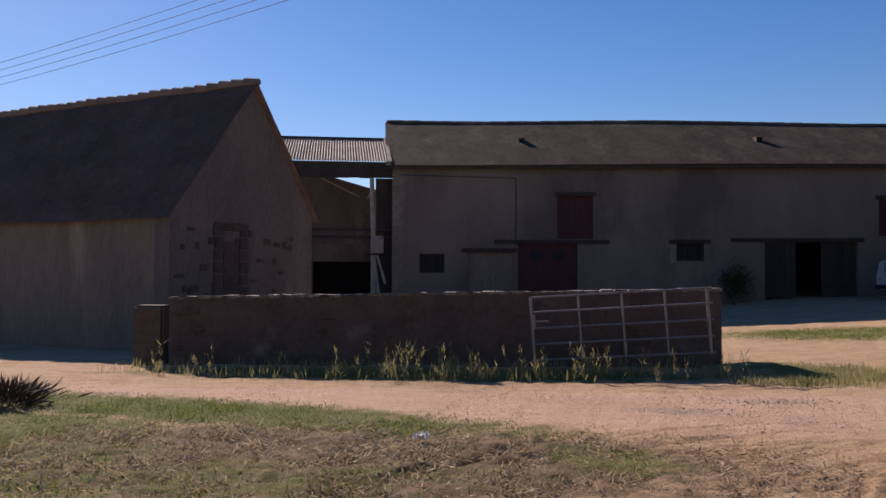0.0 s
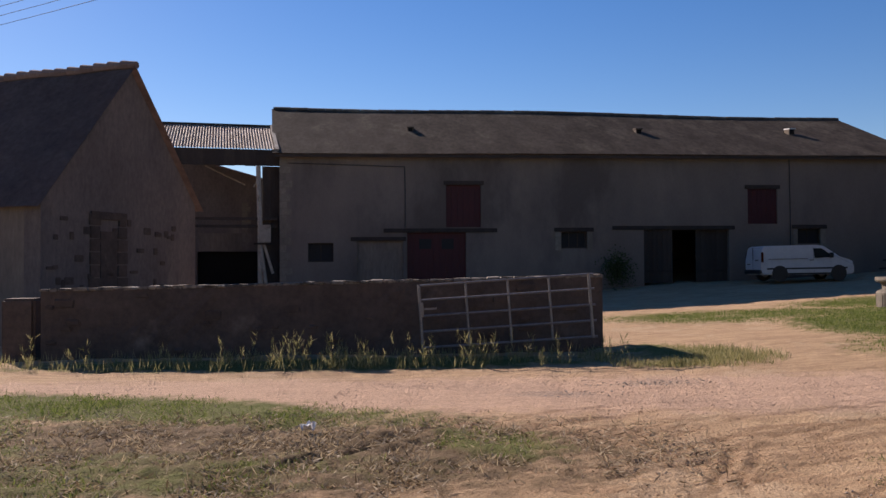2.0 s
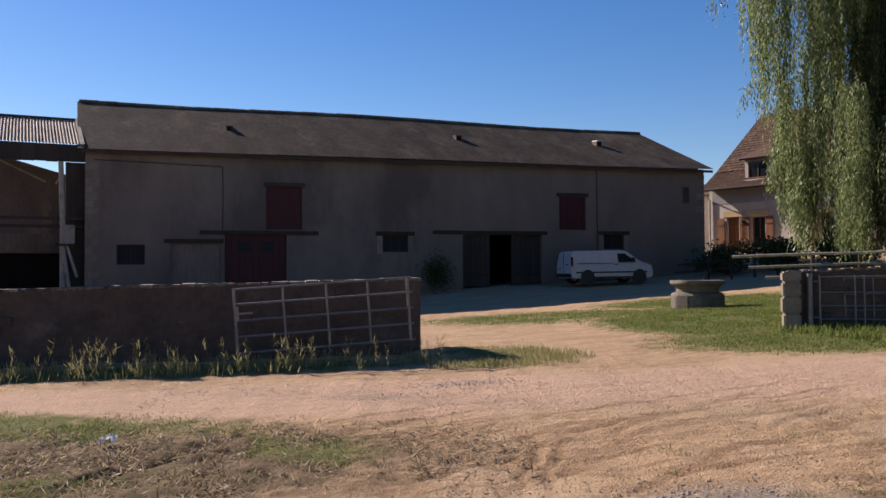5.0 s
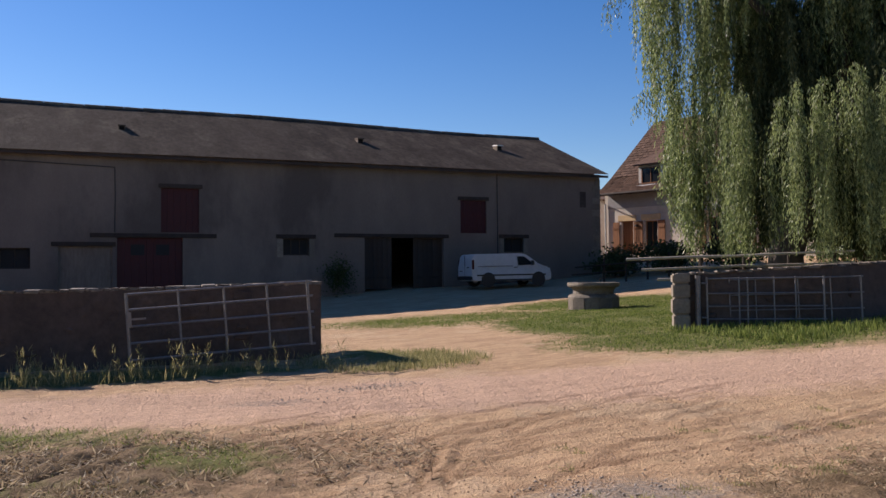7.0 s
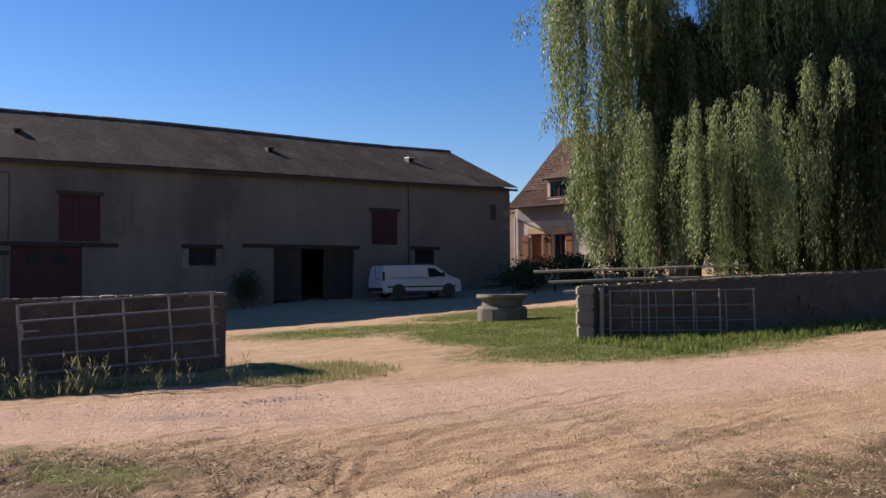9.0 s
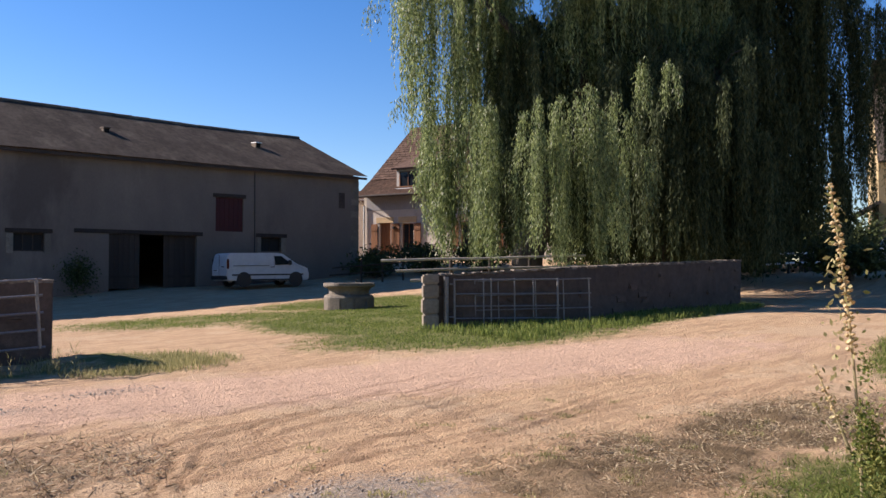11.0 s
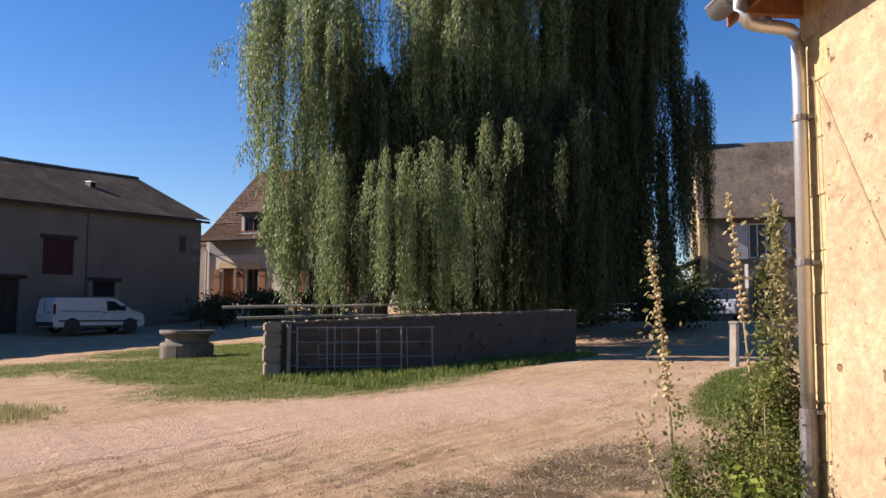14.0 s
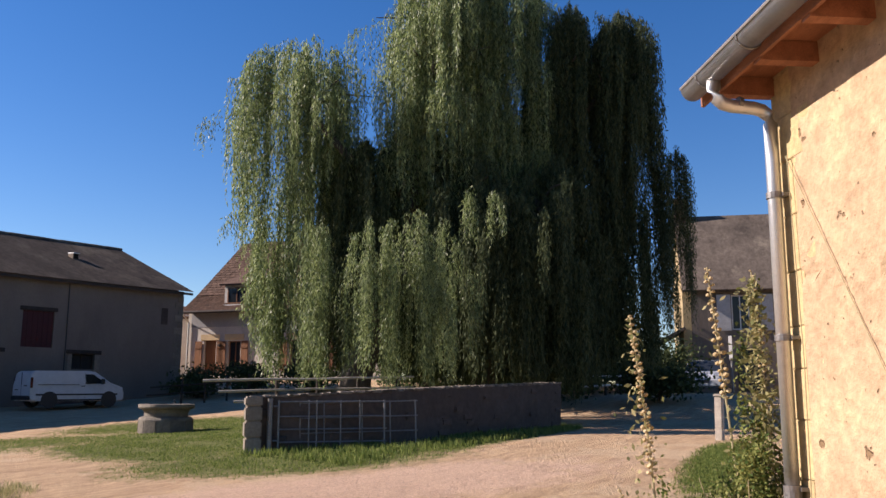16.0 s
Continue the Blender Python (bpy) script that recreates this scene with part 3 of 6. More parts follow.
# floor in near-black, so the dimness indoors is painted on it
part("interior_floor", boxed(0.5, BW - 0.5, 0.2, BD - 0.5, 0.1, 0.25), OPENING_SHADE, barn)


def roof_sheet(xa, xb, dxl, dxr, y0, z0, y1, z1, nx_, sag):
    """One slope of a roof, slightly waved, with thickness."""
    bm = bmesh.new()
    ny_ = 14
    top = []
    for j in range(ny_ + 1):
        v = j / ny_
        row = []
        for i in range(nx_ + 1):
            u = i / nx_
            x = (xa + dxl * v) * (1 - u) + (xb + dxr * v) * u
            z = z0 + (z1 - z0 + (0.4 * (1 - u) if sag > 0.05 else 0.4 * u)) * v - sag * math.sin(math.pi * u * 3.0 + 0.4) * (0.3 + 0.7 * v) + random.uniform(-0.006, 0.006)
            row.append(bm.verts.new((x, y0 + (y1 - y0) * v, z)))
        top.append(row)
    for j in range(ny_):
        for i in range(nx_):
            bm.faces.new((top[j][i], top[j][i + 1], top[j + 1][i + 1], top[j + 1][i]))
    bmesh.ops.solidify(bm, geom=list(bm.faces), thickness=0.09)
    return bm


roof = part("roof", roof_sheet(-0.3, BW + 0.4, -1.0, 0.05, -0.4, EAVE - 0.02, BD / 2, RIDGE, 60, 0.06), SLATE, barn, "weathered grey-brown slates")
part("rear_slope", roof_sheet(BW + 0.4, -0.3, 0.0, -0.6, BD + 0.4, EAVE - 0.02, BD / 2 + 0.02, RIDGE, 30, 0.03), SLATE, roof)
for i in range(34):
    x = -1.2 + i * 1.0
    zr = RIDGE + 0.03 + 0.4 * (1 - i / 34) - 0.06 * math.sin(math.pi * (i / 34) * 3.0 + 0.4)
    part("ridge_tile", tubed([(x, BD / 2, zr - 0.06), (x + 0.98, BD / 2, zr - 0.06 + random.uniform(-0.015, 0.015))], 0.15, 8, 0.135), SLATE, roof)
part("eave_board", boxed(-0.25, BW + 0.35, -0.37, -0.33, EAVE - 0.21, EAVE - 0.08), DARK_WOOD, roof)
for x, w, mat_ in ((6.5, 3.8, SLATE), (19.0, 3.8, SLATE), (27.8, 4.05, WHITE_PAINT)):
    z = EAVE + (RIDGE - EAVE) * (w + 0.4) / (BD / 2 + 0.4)
    vent = part("roof_vent", boxed(x - 0.16, x + 0.16, w - 0.1, w + 0.5, z - 0.08, z + 0.3, bevel=0.03), SLATE, roof, "small boxed roof vent")
    bm = bmesh.new()
    slab(bm, ((x - 0.19, w - 0.2, z + 0.31), (x + 0.19, w - 0.2, z + 0.31), (x + 0.17, w + 0.52, z + 0.38), (x - 0.17, w + 0.52, z + 0.38)), 0.05)
    part("vent_cap", bm, mat_, vent)
    # black sheet as painted shade in the vent's mouth
    part("vent_mouth", boxed(x - 0.11, x + 0.11, w - 0.13, w - 0.1, z + 0.0, z + 0.24), OPENING_SHADE, vent)
quoins(barn, 0.0, 0.0, 0.3, EAVE - 0.3, 1, QUOIN)
quoins(barn, BW, 0.0, 0.9, EAVE - 0.3, -1, QUOIN)
# doors, hatches, windows and their lintels
window_unit(barn, 1.34, 2.57, 1.95, 2.87, 0.22, DARK_WOOD, "small dark barn window", bars=1, glass=DUSTY_GLASS)
part("blocked_doorway", boxed(3.7, 5.95, 0.14, 0.5, 0.0, 2.95), PALE_RENDER, barn, "blocked doorway with pale patched render")
plank_door("stable_door", barn, 6.15, 9.05, 0.4, 3.36, 0.2, RED_PAINT, "large faded red plank door", 9)
part("door_window", boxed(6.75, 7.35, 0.155, 0.172, 2.55, 3.05), DUSTY_GLASS, barn)
part("door_window", boxed(7.85, 8.45, 0.155, 0.172, 2.55, 3.05), DUSTY_GLASS, barn)
plank_door("loft_hatch", barn, 8.07, 9.8, 3.62, 5.7, 0.16, RED_PAINT, "faded red loft hatch", 6)
window_unit(barn, 13.8, 15.1, 2.55, 3.38, 0.22, DARK_WOOD, "small dark barn window", bars=2, glass=DUSTY_GLASS)
plank_door("sliding_door", barn, 18.0, 19.5, 0.8, 3.46, 0.12, DARK_WOOD, "dark wooden sliding door, half open", 6)
plank_door("sliding_door", barn, 20.75, 22.4, 0.8, 3.46, 0.26, DARK_WOOD, "dark wooden sliding door, half open", 6)
plank_door("loft_hatch", barn, 23.4, 24.95, 3.75, 5.52, 0.1, RED_PAINT, "dark red loft hatch", 6)
window_unit(barn, 26.0, 27.2, 2.74, 3.5, 0.2, DARK_WOOD, "small dark barn window", bars=1, glass=DUSTY_GLASS)
for a, b, z in ((5.0, 10.6, 3.36), (3.4, 6.1, 2.95), (7.95, 9.95, 5.7), (13.45, 15.45, 3.38), (16.4, 22.7, 3.46), (25.7, 27.55, 3.5), (23.25, 25.1, 5.52)):
    part("lintel", boxed(a, b, -0.05, 0.2, z + 0.002, z + 0.2, bevel=0.015), DARK_WOOD, barn, "dark oak lintel")
for a, b, z0, z1 in ((13.5, 13.8, 2.45, 3.36), (15.1, 15.38, 2.45, 3.36), (27.2, 27.5, 2.6, 3.48), (25.75, 26.0, 2.6, 3.48)):
    part("jamb_stone", boxed(a, b, -0.03, 0.3, z0, z1, bevel=0.015), QUOIN, barn)
for x, z0, z1 in ((6.05, 3.6, 6.55), (25.6, 1.2, 7.0)):
    part("wall_cable", tubed([(x, -0.025, z0), (x + 0.02, -0.025, (z0 + z1) / 2), (x, -0.025, z1)], 0.022, 6), CABLE, barn)
part("wall_cable", tubed([(0.4, -0.025, 6.75), (3.0, -0.03, 6.68), (6.05, -0.025, 6.58)], 0.02, 6), CABLE, barn)
part("hole_patch", boxed(30.9, 31.3, -0.012, 0.1, 5.3, 6.2, bevel=0.01), ROUGH_STONE, barn)
# a rounded shrub stands against the wall
shrub_pos = rng.normal(size=(1500, 3)) * (0.34, 0.26, 0.4) + (13.8, 40.2, 1.5)
shrub_pos = shrub_pos[shrub_pos[:, 2] > 0.5]
v, f = leaves(shrub_pos, rng.normal(size=shrub_pos.shape), rng.uniform(0.08, 0.16, len(shrub_pos)), 0.035)
tagged(raw("shrub", v, f, FAR_LEAF), "small dark shrub growing against the barn wall", "shrub")

# ---- corrugated link roof between the barns ----
link = thing("covered_passage", pose(-8.0, 41.3, 0, 0, 0, 7.0), "open timber passage with corrugated iron roof between two barns", "passage")
bm = bmesh.new()
N = 220
rows = []
for j, (yy, zz) in enumerate(((0.0, 7.42), (4.7, 9.28))):
    rows.append([bm.verts.new((-0.6 + 6.1 * i / N, yy, zz + 0.028 * math.sin(i * 2 * math.pi / 5))) for i in range(N + 1)])
for i in range(N):
    bm.faces.new((rows[0][i], rows[0][i + 1], rows[1][i + 1], rows[1][i]))
bmesh.ops.solidify(bm, geom=list(bm.faces), thickness=0.01)
part("corrugated_roof", bm, CORRUGATED, link, "rust-stained corrugated iron")
part("verge_board", boxed(5.3, 5.36, -0.05, 0.02, 7.28, 7.46), GREY_WOOD, link)
bm = bmesh.new()
slab(bm, ((5.32, -0.1, 7.44), (5.5, -0.1, 7.44), (5.5, 4.75, 9.4), (5.32, 4.75, 9.4)), 0.12)
part("barge_board", bm, GREY_WOOD, link, "pale weathered barge board")
part("fascia", boxed(-0.5, 5.65, 0.06, 0.14, 6.62, 7.4), DARK_WOOD, link, "dark boarded fascia under the iron roof")
for i in range(12):
    part("board", boxed(-0.5 + i * 0.49, -0.5 + i * 0.49 + 0.475, 0.03, 0.058, 6.6 + random.uniform(-0.02, 0.02), 7.385), DARK_WOOD, link)
panel = part("end_panel", boxed(4.72, 5.7, 0.3, 0.36, 0.2, 6.62), DARK_WOOD, link, "dark boarded panel beside the post")
for i in range(5):
    part("board", boxed(4.72 + i * 0.195, 4.72 + i * 0.195 + 0.185, 0.262, 0.296, 0.2, 6.6 + random.uniform(-0.03, 0.01)), DARK_WOOD, panel)
part("ridge_flashing", boxed(-0.6, 5.4, 4.62, 4.78, 9.27, 9.36), DARK_WOOD, link)
part("post", tubed([(4.62, 0.0, 0.2), (4.6, 0.02, 3.6), (4.52, 0.05, 6.6)], 0.13, 8, 0.11), GREY_WOOD, link, "pale weathered timber post")
part("post", tubed([(4.98, 0.5, 0.2), (4.98, 0.5, 6.6)], 0.12, 8), DARK_WOOD, link)
part("brace", tubed([(4.6, -0.1, 2.85), (4.95, -0.12, 0.3)], 0.09, 6), GREY_WOOD, link)
part("brace", tubed([(4.75, -0.06, 2.9), (5.2, -0.06, 1.4)], 0.07, 6), GREY_WOOD, link)
part("crate", boxed(4.55, 5.1, -0.15, 0.3, 2.9, 3.75, bevel=0.02), GREY_WOOD, link, "pale boarded box fixed to the post")
part("crate_shelf", boxed(4.3, 5.15, -0.22, 0.35, 2.8, 2.88), DARK_WOOD, link)
for z in (3.98, 3.62):
    part("tie_beam", boxed(1.2, 5.4, -0.02, 0.16, z, z + 0.13), DARK_WOOD, link)
part("diagonal_strut", tubed([(2.0, 2.5, 6.85), (3.95, 2.4, 5.9)], 0.045, 6), GREY_WOOD, link, "pale diagonal strut")
part("roof_strut", tubed([(4.3, 0.2, 5.6), (4.6, 0.2, 6.1)], 0.04, 6), GREY_WOOD, link)

# building at the back of the passage
rear = thing("rear_shed", pose(-14.5, 47.5, 0, 0, 0, 3), "dark stone shed with sloping roof behind the passage", "shed")
bm = bmesh.new()
pierced(bm, 15.0, -0.2, 5.9, [(8.7, 12.3, -0.2, 2.6)], 0.5)
bmesh.ops.translate(bm, verts=bm.verts, vec=(-1.5, 0, 0))
a = [bm.verts.new(v) for v in ((-1.5, 0.0, 5.9), (13.5, 0.0, 5.9), (5.8, 0.0, 8.0))]
bm.faces.new(a)
part("wall", bm, DARK_RENDER, rear, "dark gable of rough stained render")
for x0, z0 in ((13.9, 5.74), (-1.9, 5.74)):
    bm = bmesh.new()
    q = ((x0, -0.15, z0), (x0, 9.0, z0), (5.8, 9.0, 8.06), (5.8, -0.15, 8.06))
    slab(bm, q if x0 > 5 else (q[3], q[2], q[1], q[0]), 0.09)
    part("roof", bm, OLD_TILE, rear)
# black sheet that paints the shade within the door opening
part("doorway", boxed(7.2, 10.8, 0.4, 0.48, -0.2, 2.6), OPENING_SHADE, rear)
part("pale_patch", boxed(7.3, 9.6, -0.02, 0.05, 2.62, 3.6), PALE_RENDER, rear, "patch of pale render")
quoins(rear, 9.6, 0.0, 3.8, 5.3, 1, QUOIN, 0.5, 0.3)

# ---- the near barn with the steep roof ----
LE, LR, LG, LL = 3.18, 7.08, 5.9, 26.0
old_barn = thing("old_barn", pose(-6.73, 20.95, 0, 0, 0, 180 - 27.13), "old barn with steep tiled roof and dirty dark render", "barn")
# local x runs along the eave away from the gable, local -y into the depth
bm = bmesh.new()
f = [(0, 0, -0.8), (0, -LG, -0.8), (0, -LG, 3.5), (0, -3.1, LR - 0.15), (0, 0, LE)]
a = [bm.verts.new(v) for v in f]
b = [bm.verts.new((0.5, v[1], v[2])) for v in f]
bm.faces.new(a)
bm.faces.new(b[::-1])
for i in range(5):
    bm.faces.new((a[(i + 1) % 5], a[i], b[i], b[(i + 1) % 5]))
part("gable_wall", bm, DARK_RENDER, old_barn, "dirty dark gable with bare rubble patches")
part("side_wall", boxed(0.5, LL, -0.5, 0.0, -0.8, LE), PALE_RENDER, old_barn, "stained pale render with dark streaks")
part("back_wall", boxed(0.5, LL, -LG, -LG + 0.5, -0.8, 3.4), DARK_RENDER, old_barn)
part("end_wall", boxed(LL - 0.5, LL, -LG + 0.5, -0.5, -0.8, LE), DARK_RENDER, old_barn)


def steep(y0, z0, y1, z1, name, xa=-0.15):
    bm = bmesh.new()
    nx_, ny_ = 60, 12
    g = [[bm.verts.new((xa + (LL + 0.3) * i / nx_, y0 + (y1 - y0) * j / ny_, z0 + (z1 - z0) * j / ny_ + 0.012 * math.sin(i * 0.55 + j * 0.3) + random.uniform(-0.005, 0.005))) for i in range(nx_ + 1)] for j in range(ny_ + 1)]
    for j in range(ny_):
        for i in range(nx_):
            bm.faces.new((g[j][i], g[j][i + 1], g[j + 1][i + 1], g[j + 1][i]))
    bmesh.ops.solidify(bm, geom=list(bm.faces), thickness=0.06)
    return bm


troof = part("roof", steep(0.22, LE - 0.08, -3.1, LR, "roof"), OLD_TILE, old_barn, "dark old tiles")
part("rear_slope", steep(-LG - 0.2, 3.35, -3.1, LR, "rear"), OLD_TILE, troof)
ridge_me = None
for i in range(58):
    x = -0.18 + i * 0.45
    if ridge_me is None:
        t = part("ridge_tile", tubed([(0, 0, 0), (0.22, 0, 0.012), (0.47, 0, 0.03)], 0.1, 8, 0.14), OLD_TILE, troof)
        ridge_me = t.data
    else:
        t = new("ridge_tile", ridge_me)
        t.parent = troof
    t.location = (x, -3.1 + random.uniform(-0.01, 0.01), LR + 0.02 + 0.035 * math.sin(i * 1.05) * 0.5)
# bricked-up opening in the gable, bare stones round it
for k in range(9):
    z = 0.1 + k * 0.33
    for y, w in ((-2.75, random.uniform(0.28, 0.46)), (-1.75, random.uniform(0.28, 0.46))):
        part("quoin", boxed(-0.035, 0.2, y - w / 2, y + w / 2, z + 0.01, z + 0.31, bevel=0.015), ROUGH_STONE, old_barn)
part("blocked_opening", boxed(-0.02, 0.2, -2.55, -1.95, 0.1, 2.6), ROUGH_STONE, old_barn, "blocked window of rough stones")
part("lintel", boxed(-0.05, 0.2, -2.9, -1.6, 2.9, 3.1, bevel=0.01), ROUGH_STONE, old_barn)
for k in range(46):
    y, z = random.uniform(-5.6, -0.2), random.uniform(0.0, 2.9)
    w_, h_ = random.uniform(0.12, 0.34), random.uniform(0.08, 0.2)
    part("stone", boxed(-0.02, 0.1, y - w_ / 2, y + w_ / 2, z, z + h_, bevel=0.015), ROUGH_STONE, old_barn)
part("cat_door", boxed(-0.03, 0.1, -4.6, -4.0, 0.2, 1.2), DARK_WOOD, old_barn)


# ---- rubble walls beside the gateway ----
def rubble_wall(name, a, b, za, zb, th, label, drop=0.6):
    """A rendered rubble wall from a to b with bare stones showing and a rough coping."""
    a, b = Vector((*a, 0)), Vector((*b, 0))
    ln = (b - a).length
    ang = math.degrees(math.atan2(b.y - a.y, b.x - a.x))
    w = thing(name, pose(a.x, a.y, 0, 0, 0, ang), label, "wall", kind="structure")
    bm = bmesh.new()
    n_, m_ = max(8, int(ln / 0.16)), 11
    def zt(u):
        return za + (zb - za) * u - 0.05
    def zg(u):
        p = a.lerp(b, u)
        return float(gz(p.x, p.y)) - drop
    for side in (0, 1):
        g = []
        for j in range(m_ + 1):
            row = []
            for i in range(n_ + 1):
                u, v = i / n_, j / m_
                x = ln * u
                y = (0 if side == 0 else th) + 0.03 * noise.noise((x * 1.7, side * 9.0, v * 4.0)) + 0.025 * noise.noise((x * 6.0, side * 5.0, v * 11.0))
                row.append(bm.verts.new((x, y, zg(u) + (zt(u) - zg(u)) * v)))
            g.append(row)
        for j in range(m_):
            for i in range(n_):
                q = (g[j][i], g[j][i + 1], g[j + 1][i + 1], g[j + 1][i])
                bm.faces.new(q if side == 0 else q[::-1])
        if side == 0:
            front = g
    for i in (0, n_):
        for j in range(m_):
            bm.faces.new((front[j][i], front[j + 1][i], g[j + 1][i], g[j][i]))
    for i in range(n_):
        bm.faces.new((front[m_][i], front[m_][i + 1], g[m_][i + 1], g[m_][i]))
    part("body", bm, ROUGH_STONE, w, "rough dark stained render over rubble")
    x, i = -0.03, 0
    while x < ln - 0.05:
        l_ = min(random.uniform(0.1, 0.34), ln - x + 0.02)
        u = x / ln
        bm = boxed(x + 0.004, x + l_ - 0.004, -0.025 + random.uniform(-0.02, 0.02), th + 0.04, zt(u) - 0.02, zt(u) + 0.03 + random.uniform(-0.006, 0.01), bevel=0.012)
        for v_ in bm.verts:
            v_.co += Vector((0, random.uniform(-0.012, 0.012), random.uniform(-0.008, 0.008)))
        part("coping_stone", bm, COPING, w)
        x += l_
    for k in range(int(ln * 2.5)):
        u = random.random()
        s = random.uniform(0.08, 0.2)
        zc = zg(u) + drop + random.uniform(0.12, max(0.2, zt(u) - zg(u) - drop - 0.12))
        x = u * (ln - 0.3) + 0.15
        bm = boxed(x - s, x + s, -0.035, 0.1, zc - s * 0.5, zc + s * 0.5, bevel=0.03)
        for v_ in bm.verts:
            v_.co += Vector((random.uniform(-0.02, 0.02), random.uniform(-0.008, 0.004), random.uniform(-0.02, 0.02)))
        part("stone", bm, ROUGH_STONE, w)
    return w


rubble_wall("wall_west", (-5.12, 16.0), (4.77, 14.64), 1.29, 1.49, 0.42, "low rendered rubble wall with pale uneven coping stones")
rubble_wall("wall_east", (12.12, 13.72), (14.5, 11.95), 1.58, 1.74, 0.42, "low dark rubble wall beside the gateway")
rubble_wall("wall_lane", (14.5, 11.95), (21.2, 11.55), 1.74, 1.98, 0.42, "long low rubble wall under the willow")
part_w = thing("wall_stub", pose(-6.1, 16.3, 0, 0, 0, -6), "short dark stone stub joining the barn", "wall", kind="structure")
part("body", boxed(0.2, 0.8, 0, 0.45, -0.6, 1.1, bevel=0.05), ROUGH_STONE, part_w)

# dressed pillar at the wall's end
pil = thing("gate_pillar", pose(12.02, 13.6, 0, 0, 0, -36.6), "pale weathered stone gate pillar", "pillar")
z = 0.3
for h_ in (0.42, 0.33, 0.3, 0.2):
    part("stone", boxed(-0.12 + random.uniform(-0.015, 0.015), 0.22, -0.06, 0.5 + random.uniform(-0.015, 0.015), z, z + h_ - 0.004, bevel=0.03), QUOIN, pil)
    z += h_


# ---- field gates ----
def field_gate(m, length, height_, label, ups, bars, r=0.02):
    g = thing("field_gate", m, label, "gate", "steel field gates")
    for i, x in enumerate(ups):
        part("stile" if i in (0, len(ups) - 1) else "upright", tubed([(x, 0, -0.06 if i == 0 else 0), (x, 0, height_)], r * (1.35 if i in (0, len(ups) - 1) else 1.0), 8), GALVANISED, g)
    for z_ in bars:
        part("rail", tubed([(0, 0.0, z_), (length, 0.0, z_)], r, 8), GALVANISED, g)
    if length < 2.9:
        return g
    part("latch", boxed(0.05, 0.28, -0.03, 0.0, height_ * 0.6, height_ * 0.6 + 0.03), GALVANISED, g)
    part("latch_plate", boxed(0.0, 0.06, -0.035, -0.02, height_ * 0.5, height_ * 0.72), GALVANISED, g)
    return g


field_gate(pose(1.56, 14.55, 0.22, 0, -3.6, -9.5), 2.98, 1.1, "galvanised steel field gate leaning tilted against the wall", (0, 0.8, 1.52, 2.22, 2.9), (0.02, 0.29, 0.56, 0.83, 1.08))
field_gate(pose(12.52, 13.32, 0.5, 0, -0.5, -41.5), 2.25, 0.97, "galvanised steel field gate folded back against the wall", (0, 0.62, 0.78, 1.28, 1.68, 2.2), (0.12, 0.38, 0.64, 0.94), 0.016)
field_gate(pose(12.95, 13.12, 0.44, 0, -1.5, -41.5), 2.5, 0.99, "second galvanised gate standing behind the first", (0, 0.5, 1.3, 1.9, 2.45), (0.02, 0.35, 0.66, 0.97), 0.014)
gp = thing("gate_post", pose(12.38, 13.44, 0.35, 0, 0, 0), "round galvanised steel gate post", "post")
part("tube", tubed([(0, 0, -0.2), (0, 0, 1.16)], 0.055, 12), GALVANISED, gp)
part("hinge", tubed([(0.05, -0.05, 0.3), (0.14, -0.13, 0.3)], 0.02, 6), GALVANISED, gp)
part("hinge", tubed([(0.05, -0.05, 1.0), (0.14, -0.13, 1.0)], 0.02, 6), GALVANISED, gp)


# ---- van and car ----
def car_body(profile, half, tumble, material, name, parent, z_belt):
    """A body from a side outline (x, z), with sides that lean in above the belt line."""
    bm = bmesh.new()
    sides = []
    for s in (-1, 1):
        ring = []
        for x, z_ in profile:
            k = max(0.0, z_ - z_belt)
            ring.append(bm.verts.new((x, s * (half - k * tumble), z_)))
        sides.append(ring)
    n_ = len(profile)
    bm.faces.new(sides[0][::-1])
    bm.faces.new(sides[1])
    for i in range(n_):
        bm.faces.new((sides[0][i], sides[0][(i + 1) % n_], sides[1][(i + 1) % n_], sides[1][i]))
    bmesh.ops.recalc_face_normals(bm, faces=bm.faces)
    bmesh.ops.bevel(bm, geom=[e for e in bm.edges], offset=0.045, segments=2, affect="EDGES")
    return part(name, bm, material, parent, smooth=False)


def wheel(parent, x, y, r, w):
    bm = bmesh.new()
    lathe(bm, [(r * 0.55, -w / 2), (r * 0.93, -w / 2), (r, -w * 0.32), (r, w * 0.32), (r * 0.93, w / 2), (r * 0.55, w / 2), (r * 0.55, -w / 2)], 28)
    t = part("wheel", bm, RUBBER, parent, smooth=True)
    t.matrix_local = pose(x, y, r, 90, 0, 0)
    bm = bmesh.new()
    lathe(bm, [(0.001, -w * 0.3), (r * 0.2, -w * 0.33), (r * 0.5, -w * 0.22), (r * 0.58, -w * 0.42), (r * 0.58, w * 0.42), (r * 0.3, w * 0.4), (0.001, w * 0.42)], 24)
    part("rim", bm, ALLOY, t, smooth=True)


